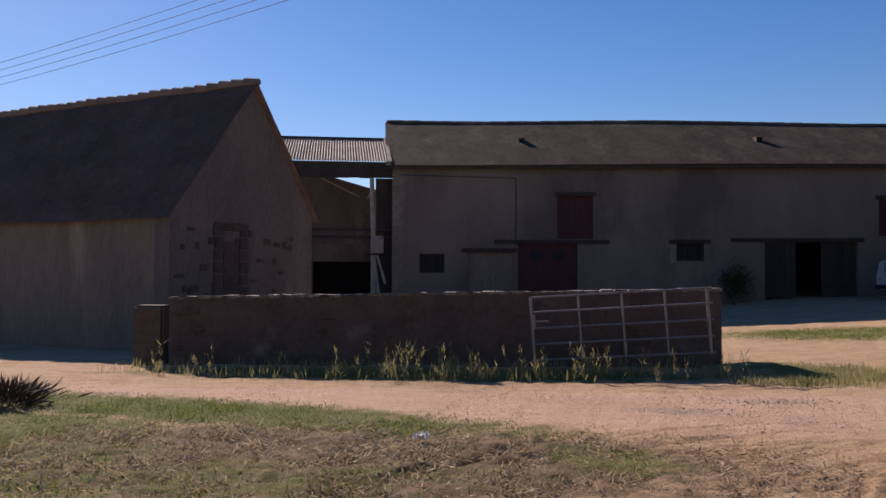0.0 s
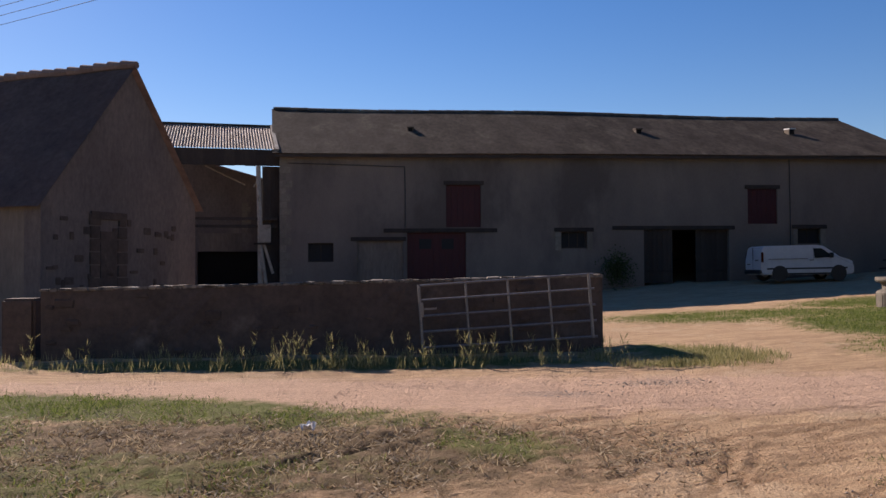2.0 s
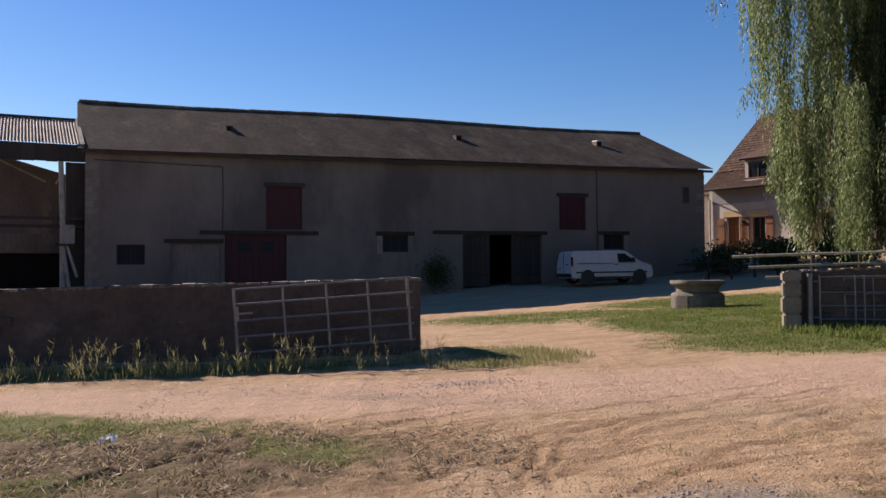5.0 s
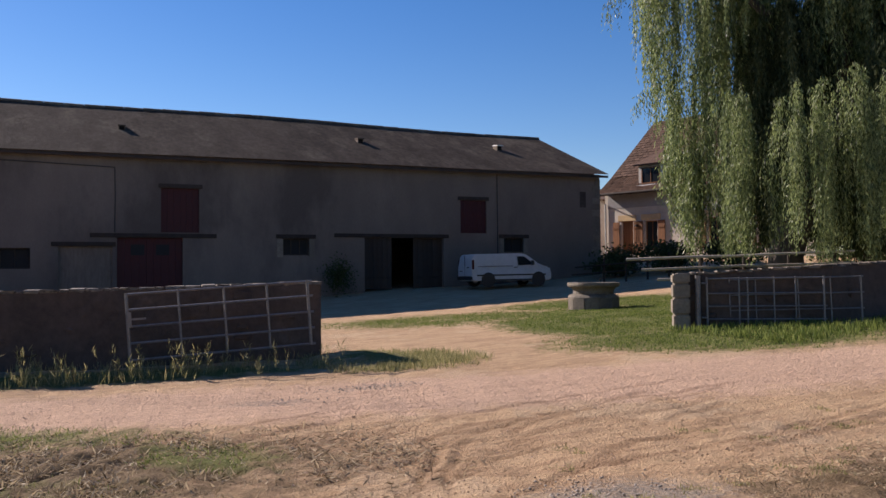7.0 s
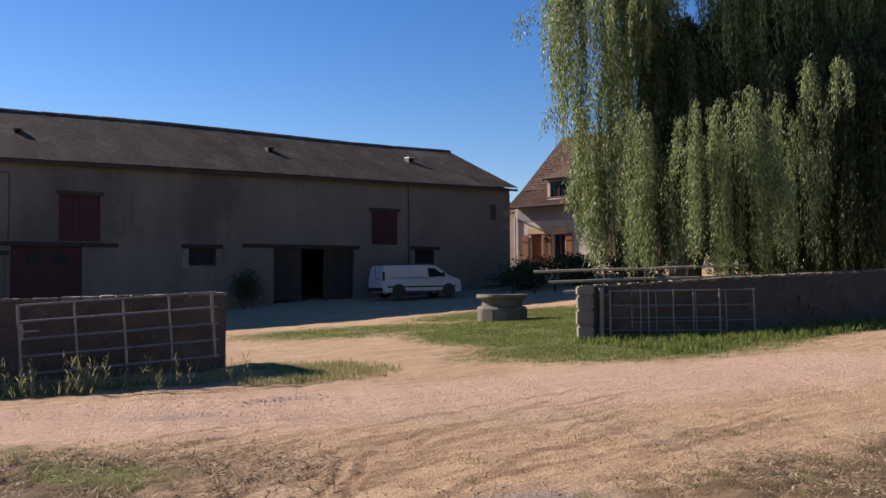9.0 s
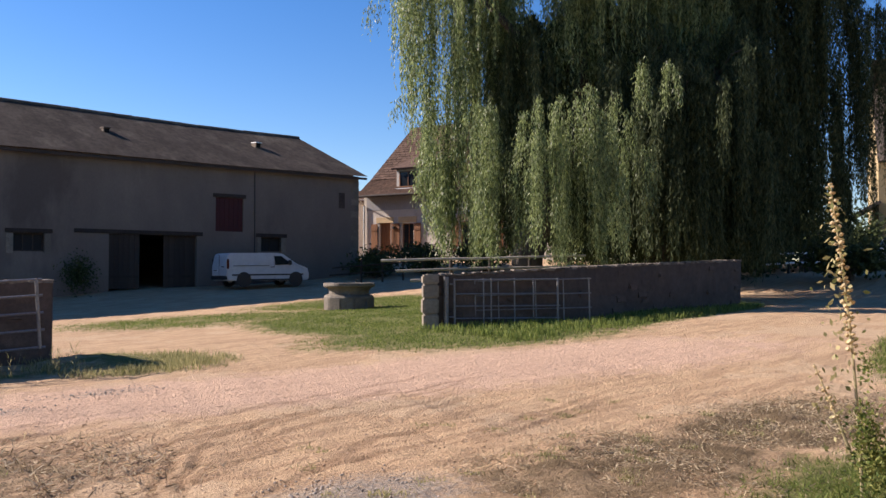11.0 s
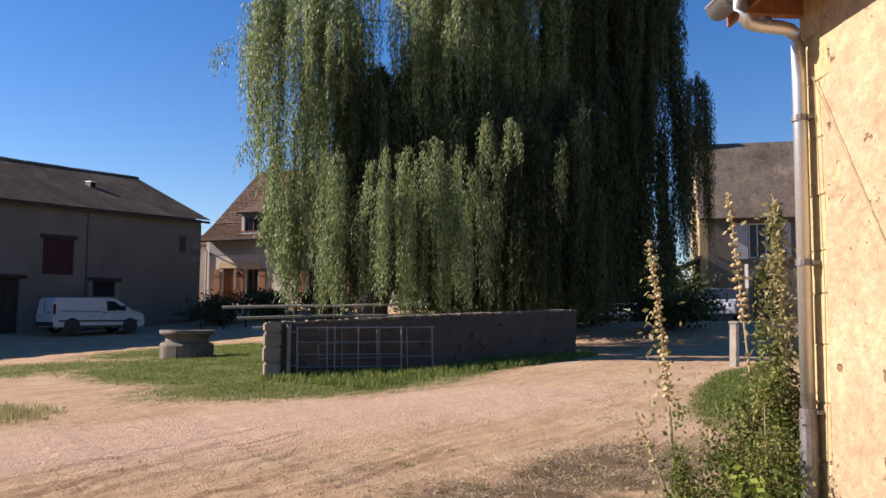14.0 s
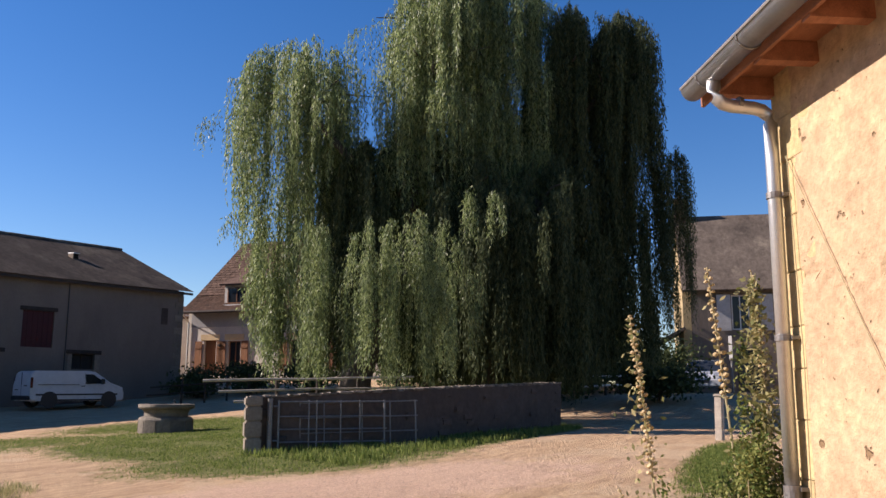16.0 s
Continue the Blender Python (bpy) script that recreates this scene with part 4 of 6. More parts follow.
vy = 36.55
van = thing("van", pose(19.95, vy + 2.0, 0.9, 0, -0.6, -3.5) @ Matrix.Scale(0.95, 4), "white panel van parked in the shade beside the barn", "van")
VP = [(0.0, 0.42), (0.0, 1.0), (0.1, 1.62), (0.25, 1.73), (2.9, 1.75), (3.3, 1.69), (4.05, 1.16), (4.6, 0.98), (4.76, 0.72), (4.76, 0.34), (4.55, 0.28), (0.1, 0.3)]
car_body(VP, 0.93, 0.13, VAN_WHITE, "body", van, 1.0)
for x in (0.95, 3.95):
    for s in (-1, 1):
        wheel(van, x, s * 0.83, 0.32, 0.2)
        bm = bmesh.new()
        lathe(bm, [(0.0, -0.01), (0.4, -0.01), (0.4, 0.01), (0.0, 0.01)], 24)
        ar = part("wheel_arch", bm, BLACK_TRIM, van)
        ar.matrix_local = pose(x, s * 0.937, 0.35, 90, 0, 0)


def side_panel(parent, name, pts, y_, material, z_belt, tumble, half, proud=0.012, s=-1):
    """A shape lying on the leaning side of a car."""
    bm = bmesh.new()
    f = [bm.verts.new((x, s * (half + proud - max(0.0, z_ - z_belt) * tumble), z_)) for x, z_ in pts]
    k = [bm.verts.new((v.co.x, v.co.y - s * 0.06, v.co.z)) for v in f]
    bm.faces.new(f)
    bm.faces.new(k[::-1])
    for i in range(len(f)):
        bm.faces.new((f[i], k[i], k[(i + 1) % len(f)], f[(i + 1) % len(f)]))
    bmesh.ops.recalc_face_normals(bm, faces=bm.faces)
    return part(name, bm, material, parent)


for s in (-1, 1):
    side_panel(van, "side_window", [(2.75, 1.1), (2.72, 1.58), (3.12, 1.58), (3.75, 1.14)], 0, GLASS_DARK, 1.0, 0.13, 0.93, s=s)
    side_panel(van, "rub_strip", [(0.3, 0.56), (0.3, 0.64), (4.4, 0.64), (4.4, 0.56)], 0, BLACK_TRIM, 1.0, 0.13, 0.93, s=s)
    side_panel(van, "sill", [(1.3, 0.3), (1.3, 0.38), (3.6, 0.38), (3.6, 0.3)], 0, BLACK_TRIM, 1.0, 0.13, 0.93, s=s)
    side_panel(van, "door_handle", [(2.5, 0.98), (2.5, 1.02), (2.66, 1.02), (2.66, 0.98)], 0, BLACK_TRIM, 1.0, 0.13, 0.93, 0.03, s=s)
    side_panel(van, "door_seam", [(2.7, 0.42), (2.7, 1.62), (2.712, 1.62), (2.712, 0.42)], 0, BLACK_TRIM, 1.0, 0.13, 0.93, 0.004, s=s)
    side_panel(van, "slide_rail", [(0.4, 1.06), (0.4, 1.085), (2.4, 1.085), (2.4, 1.06)], 0, BLACK_TRIM, 1.0, 0.13, 0.93, 0.004, s=s)
    part("tail_lamp", boxed(-0.01, 0.1, s * 0.93 - 0.06, s * 0.93 + 0.02, 0.92, 1.42, m=Matrix.Translation((0.035, -s * 0.03, 0)), bevel=0.02), RED_LENS, van)
    part("mirror", boxed(3.45, 3.6, s * 1.08 - 0.1, s * 1.08 + 0.1, 1.1, 1.36, bevel=0.03), BLACK_TRIM, van)
    part("headlamp", boxed(4.45, 4.72, s * 0.72 - 0.16, s * 0.72 + 0.16, 0.78, 0.95, bevel=0.03), CLEAR_LENS, van)
part("rear_bumper", boxed(-0.07, 0.12, -0.9, 0.9, 0.36, 0.56, bevel=0.03), BLACK_TRIM, van)
part("door_gap", boxed(-0.006, 0.02, -0.008, 0.008, 0.56, 1.66), BLACK_TRIM, van)
part("number_plate", boxed(-0.02, 0.0, 0.18, 0.7, 0.78, 0.89), WHITE_PAINT, van)
part("plate_bar", boxed(-0.024, -0.021, 0.24, 0.64, 0.81, 0.86), BLACK_TRIM, van)
part("rear_badge", boxed(-0.018, 0.0, -0.62, -0.3, 1.0, 1.05), BLACK_TRIM, van)
bm = bmesh.new()
slab(bm, ((3.32, -0.8, 1.69), (3.32, 0.8, 1.69), (4.06, 0.86, 1.18), (4.06, -0.86, 1.18)), -0.02)
part("windscreen", bm, GLASS_DARK, van)

car = thing("hatchback_car", pose(40.9, 14.5, 1.72, 0, 0, 195), "small silver hatchback parked in front of the far house", "car")
CP = [(0.0, 0.35), (0.0, 0.85), (0.25, 1.38), (0.5, 1.47), (1.9, 1.47), (2.75, 0.95), (3.6, 0.82), (3.8, 0.6), (3.8, 0.28), (0.1, 0.25)]
car_body(CP, 0.82, 0.2, SILVER, "body", car, 0.9)
for x in (0.7, 3.05):
    for s in (-1, 1):
        wheel(car, x, s * 0.75, 0.29, 0.18)
for s in (-1, 1):
    side_panel(car, "side_window", [(0.45, 0.98), (0.6, 1.38), (1.85, 1.38), (2.5, 0.98)], 0, GLASS_DARK, 0.9, 0.2, 0.82, s=s)
    part("headlamp", boxed(3.5, 3.76, s * 0.62 - 0.15, s * 0.62 + 0.15, 0.62, 0.78, bevel=0.03), CLEAR_LENS, car)
bm = bmesh.new()
slab(bm, ((1.95, -0.66, 1.46), (1.95, 0.66, 1.46), (2.76, 0.78, 0.97), (2.76, -0.78, 0.97)), -0.02)
part("windscreen", bm, GLASS_DARK, car)
part("grille", boxed(3.79, 3.82, -0.35, 0.35, 0.42, 0.56), BLACK_TRIM, car)
part("number_plate", boxed(3.815, 3.83, -0.26, 0.26, 0.3, 0.41), WHITE_PAINT, car)

# ---- old stone well ----
well = thing("stone_well", pose(16.35, 22.55, 0.5, 0, 0, 20), "low round lichened stone well with chipped rim", "well")
bm = bmesh.new()
rings = lathe(bm, [(0.8, -0.2), (0.8, 0.3), (0.76, 0.36), (0.64, 0.4), (0.64, 0.5), (0.7, 0.6), (0.82, 0.64), (0.84, 0.68), (0.83, 0.76), (0.6, 0.77), (0.58, 0.1)], 30)
for v in bm.verts:
    k = noise.noise((v.co.x * 3, v.co.y * 3, v.co.z * 4))
    v.co += Vector((v.co.x, v.co.y, 0)).normalized() * 0.03 * k + Vector((0, 0, 0.02 * k))
part("kerb", bm, WELL_STONE, well, "weathered limestone kerb")
# black block for the shade down the shaft
part("water_dark", boxed(-0.5, 0.5, -0.5, 0.5, 0.05, 0.1), OPENING_SHADE, well)
part("iron_hook", tubed([(0.7, 0.2, 0.75), (0.7, 0.2, 0.86), (0.62, 0.18, 0.88)], 0.03, 6), CABLE, well)
for k in range(12):
    an = k * math.pi / 6
    bm = boxed(-0.207, 0.207, -0.03, 0.05, -0.1, 0.29, bevel=0.028)
    s = part("stone", bm, WELL_STONE, well)
    s.matrix_local = pose(0.772 * math.cos(an), 0.772 * math.sin(an), 0.0, 0, 0, math.degrees(an) + 90)


# ---- rail fences ----
def rail_fence(a, b, n_posts, heights, label, mat_rail=None, hang=0.35, post_h=1.25):
    a, b = Vector(a), Vector(b)
    f = thing("rail_fence", pose(a.x, a.y, 0), label, "fence", "rail fences")
    for i in range(n_posts):
        p = a.lerp(b, 0.3 + 0.7 * i / max(1, n_posts - 1)) - a
        g = float(gz(a.x + p.x, a.y + p.y))
        part("post", tubed([(p.x, p.y, g - 0.2), (p.x + random.uniform(-0.03, 0.03), p.y, g + post_h)], 0.06, 8, 0.05), DARK_WOOD, f)
    d = (b - a).normalized()
    for k, h_ in enumerate(heights):
        e0, e1 = -d * hang * (1.2 - 0.9 * k), (b - a) + d * hang
        g0, g1 = float(gz(a.x, a.y)), float(gz(b.x, b.y))
        side = Vector((d.y, -d.x)) * 0.1
        pts = [(e0.lerp(e1, s / 6).x + side.x, e0.lerp(e1, s / 6).y + side.y, (g0 + (g1 - g0) * s / 6) + h_ + random.uniform(-0.015, 0.015)) for s in range(7)]
        part("rail", tubed(pts, 0.04, 8, 0.032), mat_rail or GREY_WOOD, f)
    return f


rail_fence((16.6, 20.2), (20.2, 16.6), 4, (1.46, 1.16, 0.86), "rustic fence of silvered round wooden rails", None, 0.5, 1.5)
rail_fence((25.2, 36.4), (30.6, 35.6), 4, (0.55, 0.95), "low dark wooden rail fence", DARK_WOOD, 0.2, 1.3)

# ---- house with the dormer ----
house = thing("farmhouse", pose(37.76, 50.75, -0.14, 0, 0, math.degrees(math.atan2(-13.4, 4.0))) @ Matrix.Scale(1.086, 4), "cream rendered farmhouse with steep brown tiled roof and wooden shutters", "house")
HW, HE = 15.0, 6.85
bm = bmesh.new()
pierced(bm, HW, 1.8, HE, [(1.3, 2.22, 2.75, 4.92), (3.1, 4.05, 2.95, 4.86), (7.6, 8.6, 2.95, 4.86), (10.8, 11.8, 2.95, 4.86)], 0.5)
part("wall", bm, HOUSE_RENDER, house)
# the eaves' shade, laid on the wall as a grey band
part("upper_band", boxed(0.25, HW, -0.02, 0.1, 5.78, HE), EAVE_SHADE, house, "grey band painted as the eaves' shade on the wall")
bm = bmesh.new()
f = [(0.02, 0.5, 1.8), (0.02, 13.0, 1.8), (0.02, 13.0, HE), (0.02, 6.5, 12.2), (0.02, 0.5, HE + 0.2)]
a = [bm.verts.new(v) for v in f]
b = [bm.verts.new((v[0] + 0.45, v[1], v[2])) for v in f]
bm.faces.new(a[::-1])
bm.faces.new(b)
for i in range(5):
    bm.faces.new((a[i], a[(i + 1) % 5], b[(i + 1) % 5], b[i]))
part("gable_wall", bm, HOUSE_RENDER, house)
bm = bmesh.new()
prof = [(-0.75, HE - 0.12), (0.1, HE + 0.32), (1.2, HE + 1.15), (6.5, 12.45)]
nx_ = 50
g = [[bm.verts.new((-0.35 + (HW + 0.7) * i / nx_, y_, z_ + 0.03 * math.sin(i * 0.9 + j) + random.uniform(-0.015, 0.015))) for i in range(nx_ + 1)] for j, (y_, z_) in enumerate(prof)]
for j in range(len(prof) - 1):
    for i in range(nx_):
        bm.faces.new((g[j][i], g[j][i + 1], g[j + 1][i + 1], g[j + 1][i]))
bmesh.ops.solidify(bm, geom=list(bm.faces), thickness=0.12)
hroof = part("roof", bm, BROWN_TILE, house, "steep mottled brown plain tiles")
bm = bmesh.new()
slab(bm, ((-0.35, 6.5, 12.45), (HW + 0.35, 6.5, 12.45), (HW + 0.35, 13.5, HE), (-0.35, 13.5, HE)), 0.12)
part("rear_slope", bm, BROWN_TILE, hroof)
# rows of plain tiles on the slope that shows beside the willow
tile_me = None
sl = math.atan2(12.45 - HE - 1.15, 6.5 - 1.2)
for r_ in range(22):
    for c_ in range(13):
        y_ = 1.2 + r_ * 0.24
        z_ = HE + 1.15 + (y_ - 1.2) * math.tan(sl)
        if 2.3 < c_ * 0.42 - 0.3 < 4.4 and z_ < HE + 2.6:
            continue
        if tile_me is None:
            t = part("roof_tile", boxed(0.005, 0.4, -0.02, 0.27, 0, 0.02), BROWN_TILE, hroof)
            tile_me = t.data
        else:
            t = new("roof_tile", tile_me)
            t.parent = hroof
        t.matrix_local = pose(-0.33 + c_ * 0.42 + (r_ % 2) * 0.12, y_ * 1.0, z_ + 0.03, math.degrees(sl) - 2.5 + random.uniform(-2, 2), random.uniform(-2, 2), 0)
dorm = part("dormer", boxed(2.45, 4.35, 0.35, 3.2, HE + 0.28, HE + 1.75), HOUSE_RENDER, house, "small dormer with white sill")
window_unit(dorm, 2.7, 4.1, HE + 0.45, HE + 1.5, 0.31, BROWN_WOOD, "dark dormer window", "dormer_window", 1)
bm = bmesh.new()
slab(bm, ((2.2, 0.05, HE + 1.72), (4.6, 0.05, HE + 1.72), (4.6, 3.6, HE + 3.1), (2.2, 3.6, HE + 3.1)), 0.12)
part("dormer_roof", bm, BROWN_TILE, dorm)
part("dormer_sill", boxed(2.35, 4.45, 0.12, 0.42, HE + 0.24, HE + 0.36), WHITE_PAINT, dorm)
for x0, x1, z0 in ((1.3, 2.22, 2.75), (3.1, 4.05, 2.95), (7.6, 8.6, 2.95), (10.8, 11.8, 2.95)):
    part("opening_trim", boxed(x0 - 0.25, x1 + 0.25, -0.04, 0.1, 4.92, 5.3, bevel=0.01), OCHRE, house, "ochre stone lintel")
    if x0 < 2:
        plank_door("house_door", house, x0, x1, z0, 4.92, 0.2, BROWN_WOOD, "dark brown wooden house door", 5)
    else:
        window_unit(house, x0, x1, z0, 4.86, 0.2, BROWN_WOOD, "brown framed house window", bars=1)
    for xa, xb in ((x0 - 0.62, x0 - 0.1), (x1 + 0.1, x1 + 0.62)):
        sh = part("shutter", boxed(xa, xb, -0.11, -0.06, z0 + 0.02, 4.86, bevel=0.01), BROWN_WOOD, house, "open brown wooden shutter")
        part("ledge", boxed(xa + 0.02, xb - 0.02, -0.14, -0.11, z0 + 0.4, z0 + 0.5), BROWN_WOOD, sh)
        part("ledge", boxed(xa + 0.02, xb - 0.02, -0.14, -0.11, 4.4, 4.5), BROWN_WOOD, sh)
bm = tubed([(-0.3, -0.82, HE - 0.16), (HW + 0.3, -0.82, HE - 0.16)], 0.09, 8)
part("gutter", bm, DARK_WOOD, house)
part("downpipe", tubed([(0.05, -0.8, HE - 0.2), (0.1, -0.1, HE - 0.75), (0.1, -0.1, 2.0)], 0.06, 8), ZINC, house)
part("wall_lamp", boxed(2.55, 2.7, -0.35, -0.1, 4.5, 4.65, bevel=0.02), CABLE, house)
# outbuilding seen in the slit beside the barn
out = thing("outbuilding", pose(41.6, 56.3, 0.4, 0, 0, -36), "small pale outbuilding in the gap beside the barn", "shed")
part("wall", boxed(-3.4, 3.0, 0, 3, 1.0, 7.2), HOUSE_RENDER, out)
bm = bmesh.new()
slab(bm, ((-3.7, -0.4, 7.0), (3.3, -0.4, 7.0), (3.3, 3.4, 8.2), (-3.7, 3.4, 8.2)), 0.12)
part("roof", bm, BROWN_TILE, out)

# ---- far house ----
far = thing("far_house", pose(42.3, 15.75, 0, 0, 0, -65), "two-storey ochre house with brown roof and white shutters", "house")
bm = bmesh.new()
pierced(bm, 11.0, 1.0, 7.1, [(1.95, 3.2, 4.85, 6.6), (6.2, 7.4, 4.85, 6.6), (2.1, 3.4, 1.8, 3.9)], 0.45)
# front in a darker render, which puts its shade into the colour
part("wall", bm, PALE_RENDER, far, "ochre-brown render, coloured dark for its shade")
bm = bmesh.new()
f = [(-0.02, 0.0, 1.0), (-0.02, 8.0, 1.0), (-0.02, 8.0, 7.1), (-0.02, 4.0, 11.35), (-0.02, 0.0, 7.1)]
a = [bm.verts.new(v) for v in f]
b = [bm.verts.new((v[0] - 0.4, v[1], v[2])) for v in f]
bm.faces.new(a)
bm.faces.new(b[::-1])
for i in range(5):
    bm.faces.new((a[(i + 1) % 5], a[i], b[i], b[(i + 1) % 5]))
# the gable's sunlight is put into this brighter yellow
part("gable_wall", bm, YELLOW_STONE, far, "gable coloured bright yellow for the sun on it")
bm = bmesh.new()
slab(bm, ((-0.45, -0.4, 6.85), (11.2, -0.4, 6.85), (11.2, 4.0, 11.5), (-0.45, 4.0, 11.5)), 0.14)
fr = part("roof", bm, SLATE, far, "plain brown-grey roof")
bm = bmesh.new()
slab(bm, ((-0.45, 4.02, 11.5), (11.2, 4.02, 11.5), (11.2, 8.4, 6.9), (-0.45, 8.4, 6.9)), 0.14)
part("rear_slope", bm, SLATE, fr)
ch = part("chimney", boxed(-0.4, 0.35, 3.6, 4.6, 9.6, 12.5, bevel=0.02), BROWN_TILE, far)
part("pot", tubed([(-0.05, 4.1, 12.5), (-0.05, 4.1, 12.9)], 0.13, 8), BROWN_TILE, ch)
for x0, x1 in ((1.95, 3.2), (6.2, 7.4)):
    window_unit(far, x0, x1, 4.85, 6.6, 0.15, WHITE_PAINT, "white framed window", bars=2)
    for xa, xb in ((x0 - 0.72, x0 - 0.05), (x1 + 0.05, x1 + 0.72)):
        part("shutter", boxed(xa, xb, -0.09, -0.03, 4.8, 6.62, bevel=0.01), WORN_WHITE, far, "worn white painted shutter")
window_unit(far, 2.1, 3.4, 1.8, 3.9, 0.2, DARK_WOOD, "dark ground floor window", bars=1)
bm = bmesh.new()
slab(bm, ((-4.2, -0.5, 2.9), (-0.4, -0.5, 5.0), (-0.4, 4.0, 5.0), (-4.2, 4.0, 2.9)), 0.14)
lean = thing("lean_to", pose(42.3, 15.75, 0, 0, 0, -65), "low lean-to shed with sloping roof beside the far house", "shed")
part("roof", bm, SLATE, lean)
part("wall", boxed(-3.9, -0.45, 0.0, 3.8, 1.0, 3.0), PALE_RENDER, lean)
pole = thing("sign_pole", pose(39.5, 12.9, 1.7), "thin grey pole with pale plate in front of far house", "pole")
part("tube", tubed([(0, 0, -0.1), (0, 0, 2.6)], 0.05, 8), GALVANISED, pole)
part("plate", boxed(-0.09, -0.06, -0.08, 0.08, 1.5, 2.6), WORN_WHITE, pole)

# ---- the stuccoed house close by ----
CX, CY = 6.13, 1.39
WALL_ANG = 41.2   # the wall runs from the corner back past the camera
near_house = thing("stucco_house", pose(CX, CY, 0, 0, 0, WALL_ANG - 180), "sandy stuccoed farmhouse wall with zinc gutter and downpipe", "house")
# local x runs along the wall from the corner, local -y is outside (towards the yard)
SW = 9.5
bm = bmesh.new()
nx_, nz_ = 150, 72
g = []
for j in range(nz_ + 1):
    row = []
    for i in range(nx_ + 1):
        x, z = 0.26 + (SW - 0.26) * i / nx_, -0.3 + 4.4 * j / nz_
        k = 0.008 * noise.noise((x * 1.1, 3.1, z * 1.1)) + 0.007 * noise.noise((x * 6.0, 7.7, z * 6.0))
        pit = noise.noise((x * 4.2 + 11, 1.3, z * 4.2))
        k += 0.05 * max(0.0, pit - 0.42)
        crack = abs(z - (2.35 + 0.12 * math.sin(x * 5.0) + 0.25 * (x - 1.0) * 0.4)) if 0.25 < x < 2.2 else 1.0
        k += 0.02 * max(0.0, 1 - crack / 0.03)
        row.append(bm.verts.new((x, -0.012 + k, z)))
    g.append(row)
for j in range(nz_):
    for i in range(nx_):
        bm.faces.new((g[j][i], g[j][i + 1], g[j + 1][i + 1], g[j + 1][i]))
part("stucco_face", bm, PITTED, near_house, "pitted and cracked sandy stucco")
part("wall_core", boxed(0.02, SW, 0.06, 0.5, -0.3, 4.1), STUCCO, near_house)
part("gable_wall", boxed(0.0, 0.5, 0.5, 6.0, -0.3, 4.1), STUCCO, near_house)
part("back_wall", boxed(0.5, SW, 5.5, 6.0, -0.3, 4.1), STUCCO, near_house)
part("end_wall", boxed(SW - 0.5, SW, 0.5, 5.5, -0.3, 4.1), STUCCO, near_house)
z, i = -0.2, 0
while z < 3.95:
    h_ = random.uniform(0.26, 0.4)
    w_ = (0.5, 0.3)[i % 2] * random.uniform(0.9, 1.1)
    part("quoin", boxed(-0.02, w_, -0.004 - 0.008 * random.random(), 0.2, z + 0.002, min(z + h_, 4.05) - 0.002, bevel=0.005), YELLOW_STONE, near_house)
    z += h_
    i += 1
# roof, rafters and soffit
bm = bmesh.new()
slab(bm, ((-0.35, -0.5, 3.9), (SW + 0.3, -0.5, 3.9), (SW + 0.3, 3.0, 6.15), (-0.35, 3.0, 6.15)), 0.08)
nr = part("roof", bm, BROWN_TILE, near_house, "brown tiled roof")
bm = bmesh.new()
slab(bm, ((SW + 0.3, 6.6, 3.72), (-0.35, 6.6, 3.72), (-0.35, 3.0, 6.0), (SW + 0.3, 3.0, 6.0)), 0.08)
part("rear_slope", bm, BROWN_TILE, nr)
part("soffit_board", boxed(-0.3, SW, -0.37, 0.02, 3.815, 3.827), RUST_WOOD, nr)
for k in range(16):
    x = -0.05 + k * 0.62
    bm = bmesh.new()
    slab(bm, ((x, -0.39, 3.81), (x + 0.09, -0.39, 3.81), (x + 0.09, 0.1, 3.81), (x, 0.1, 3.81)), 0.13)
    part("rafter", bm, RUST_WOOD, nr, "red-brown rafter end")
part("eave_board", boxed(-0.3, SW, -0.4, -0.375, 3.7, 3.88), RUST_WOOD, nr)
# half-round gutter with its brackets
bm = bmesh.new()
rings = []
for x in (-0.28, SW + 0.3):
    rings.append([bm.verts.new((x, -0.47 + 0.085 * math.cos(a), 3.82 + 0.085 * math.sin(a))) for a in np.linspace(math.pi, 2 * math.pi, 13)])
for j in range(12):
    bm.faces.new((rings[0][j], rings[0][j + 1], rings[1][j + 1], rings[1][j]))
bm.faces.new(rings[0][::-1])
bm.faces.new(rings[1])
bmesh.ops.solidify(bm, geom=[f for f in bm.faces], thickness=0.004)
gut = part("gutter", bm, ZINC, near_house, "zinc half-round gutter", smooth=True)
part("bead", tubed([(-0.28, -0.555, 3.825), (SW, -0.555, 3.825)], 0.011, 6), ZINC, gut)
for k in range(14):
    x = 0.02 + k * 0.68
    part("bracket", tubed([(x, -0.47 + 0.09 * math.cos(a), 3.82 + 0.09 * math.sin(a)) for a in np.linspace(math.pi, 2 * math.pi, 9)], 0.008, 6), GALVANISED, gut)
PX = 0.11
dp = part("downpipe", tubed([(PX, -0.47, 3.77), (PX, -0.468, 3.68), (PX, -0.45, 3.62), (PX, -0.41, 3.585), (PX, -0.35, 3.57), (PX, -0.2, 3.56), (PX, -0.14, 3.545), (PX, -0.1, 3.51), (PX, -0.085, 3.45), (PX, -0.085, 3.2), (PX, -0.085, 1.02)], 0.046, 14), ZINC, near_house, "zinc downpipe with swan neck", smooth=True)
part("cast_foot", tubed([(PX, -0.085, 1.06), (PX, -0.085, 0.15), (PX - 0.05, -0.16, 0.05)], 0.056, 12), GALVANISED, dp, "grey cast iron foot")
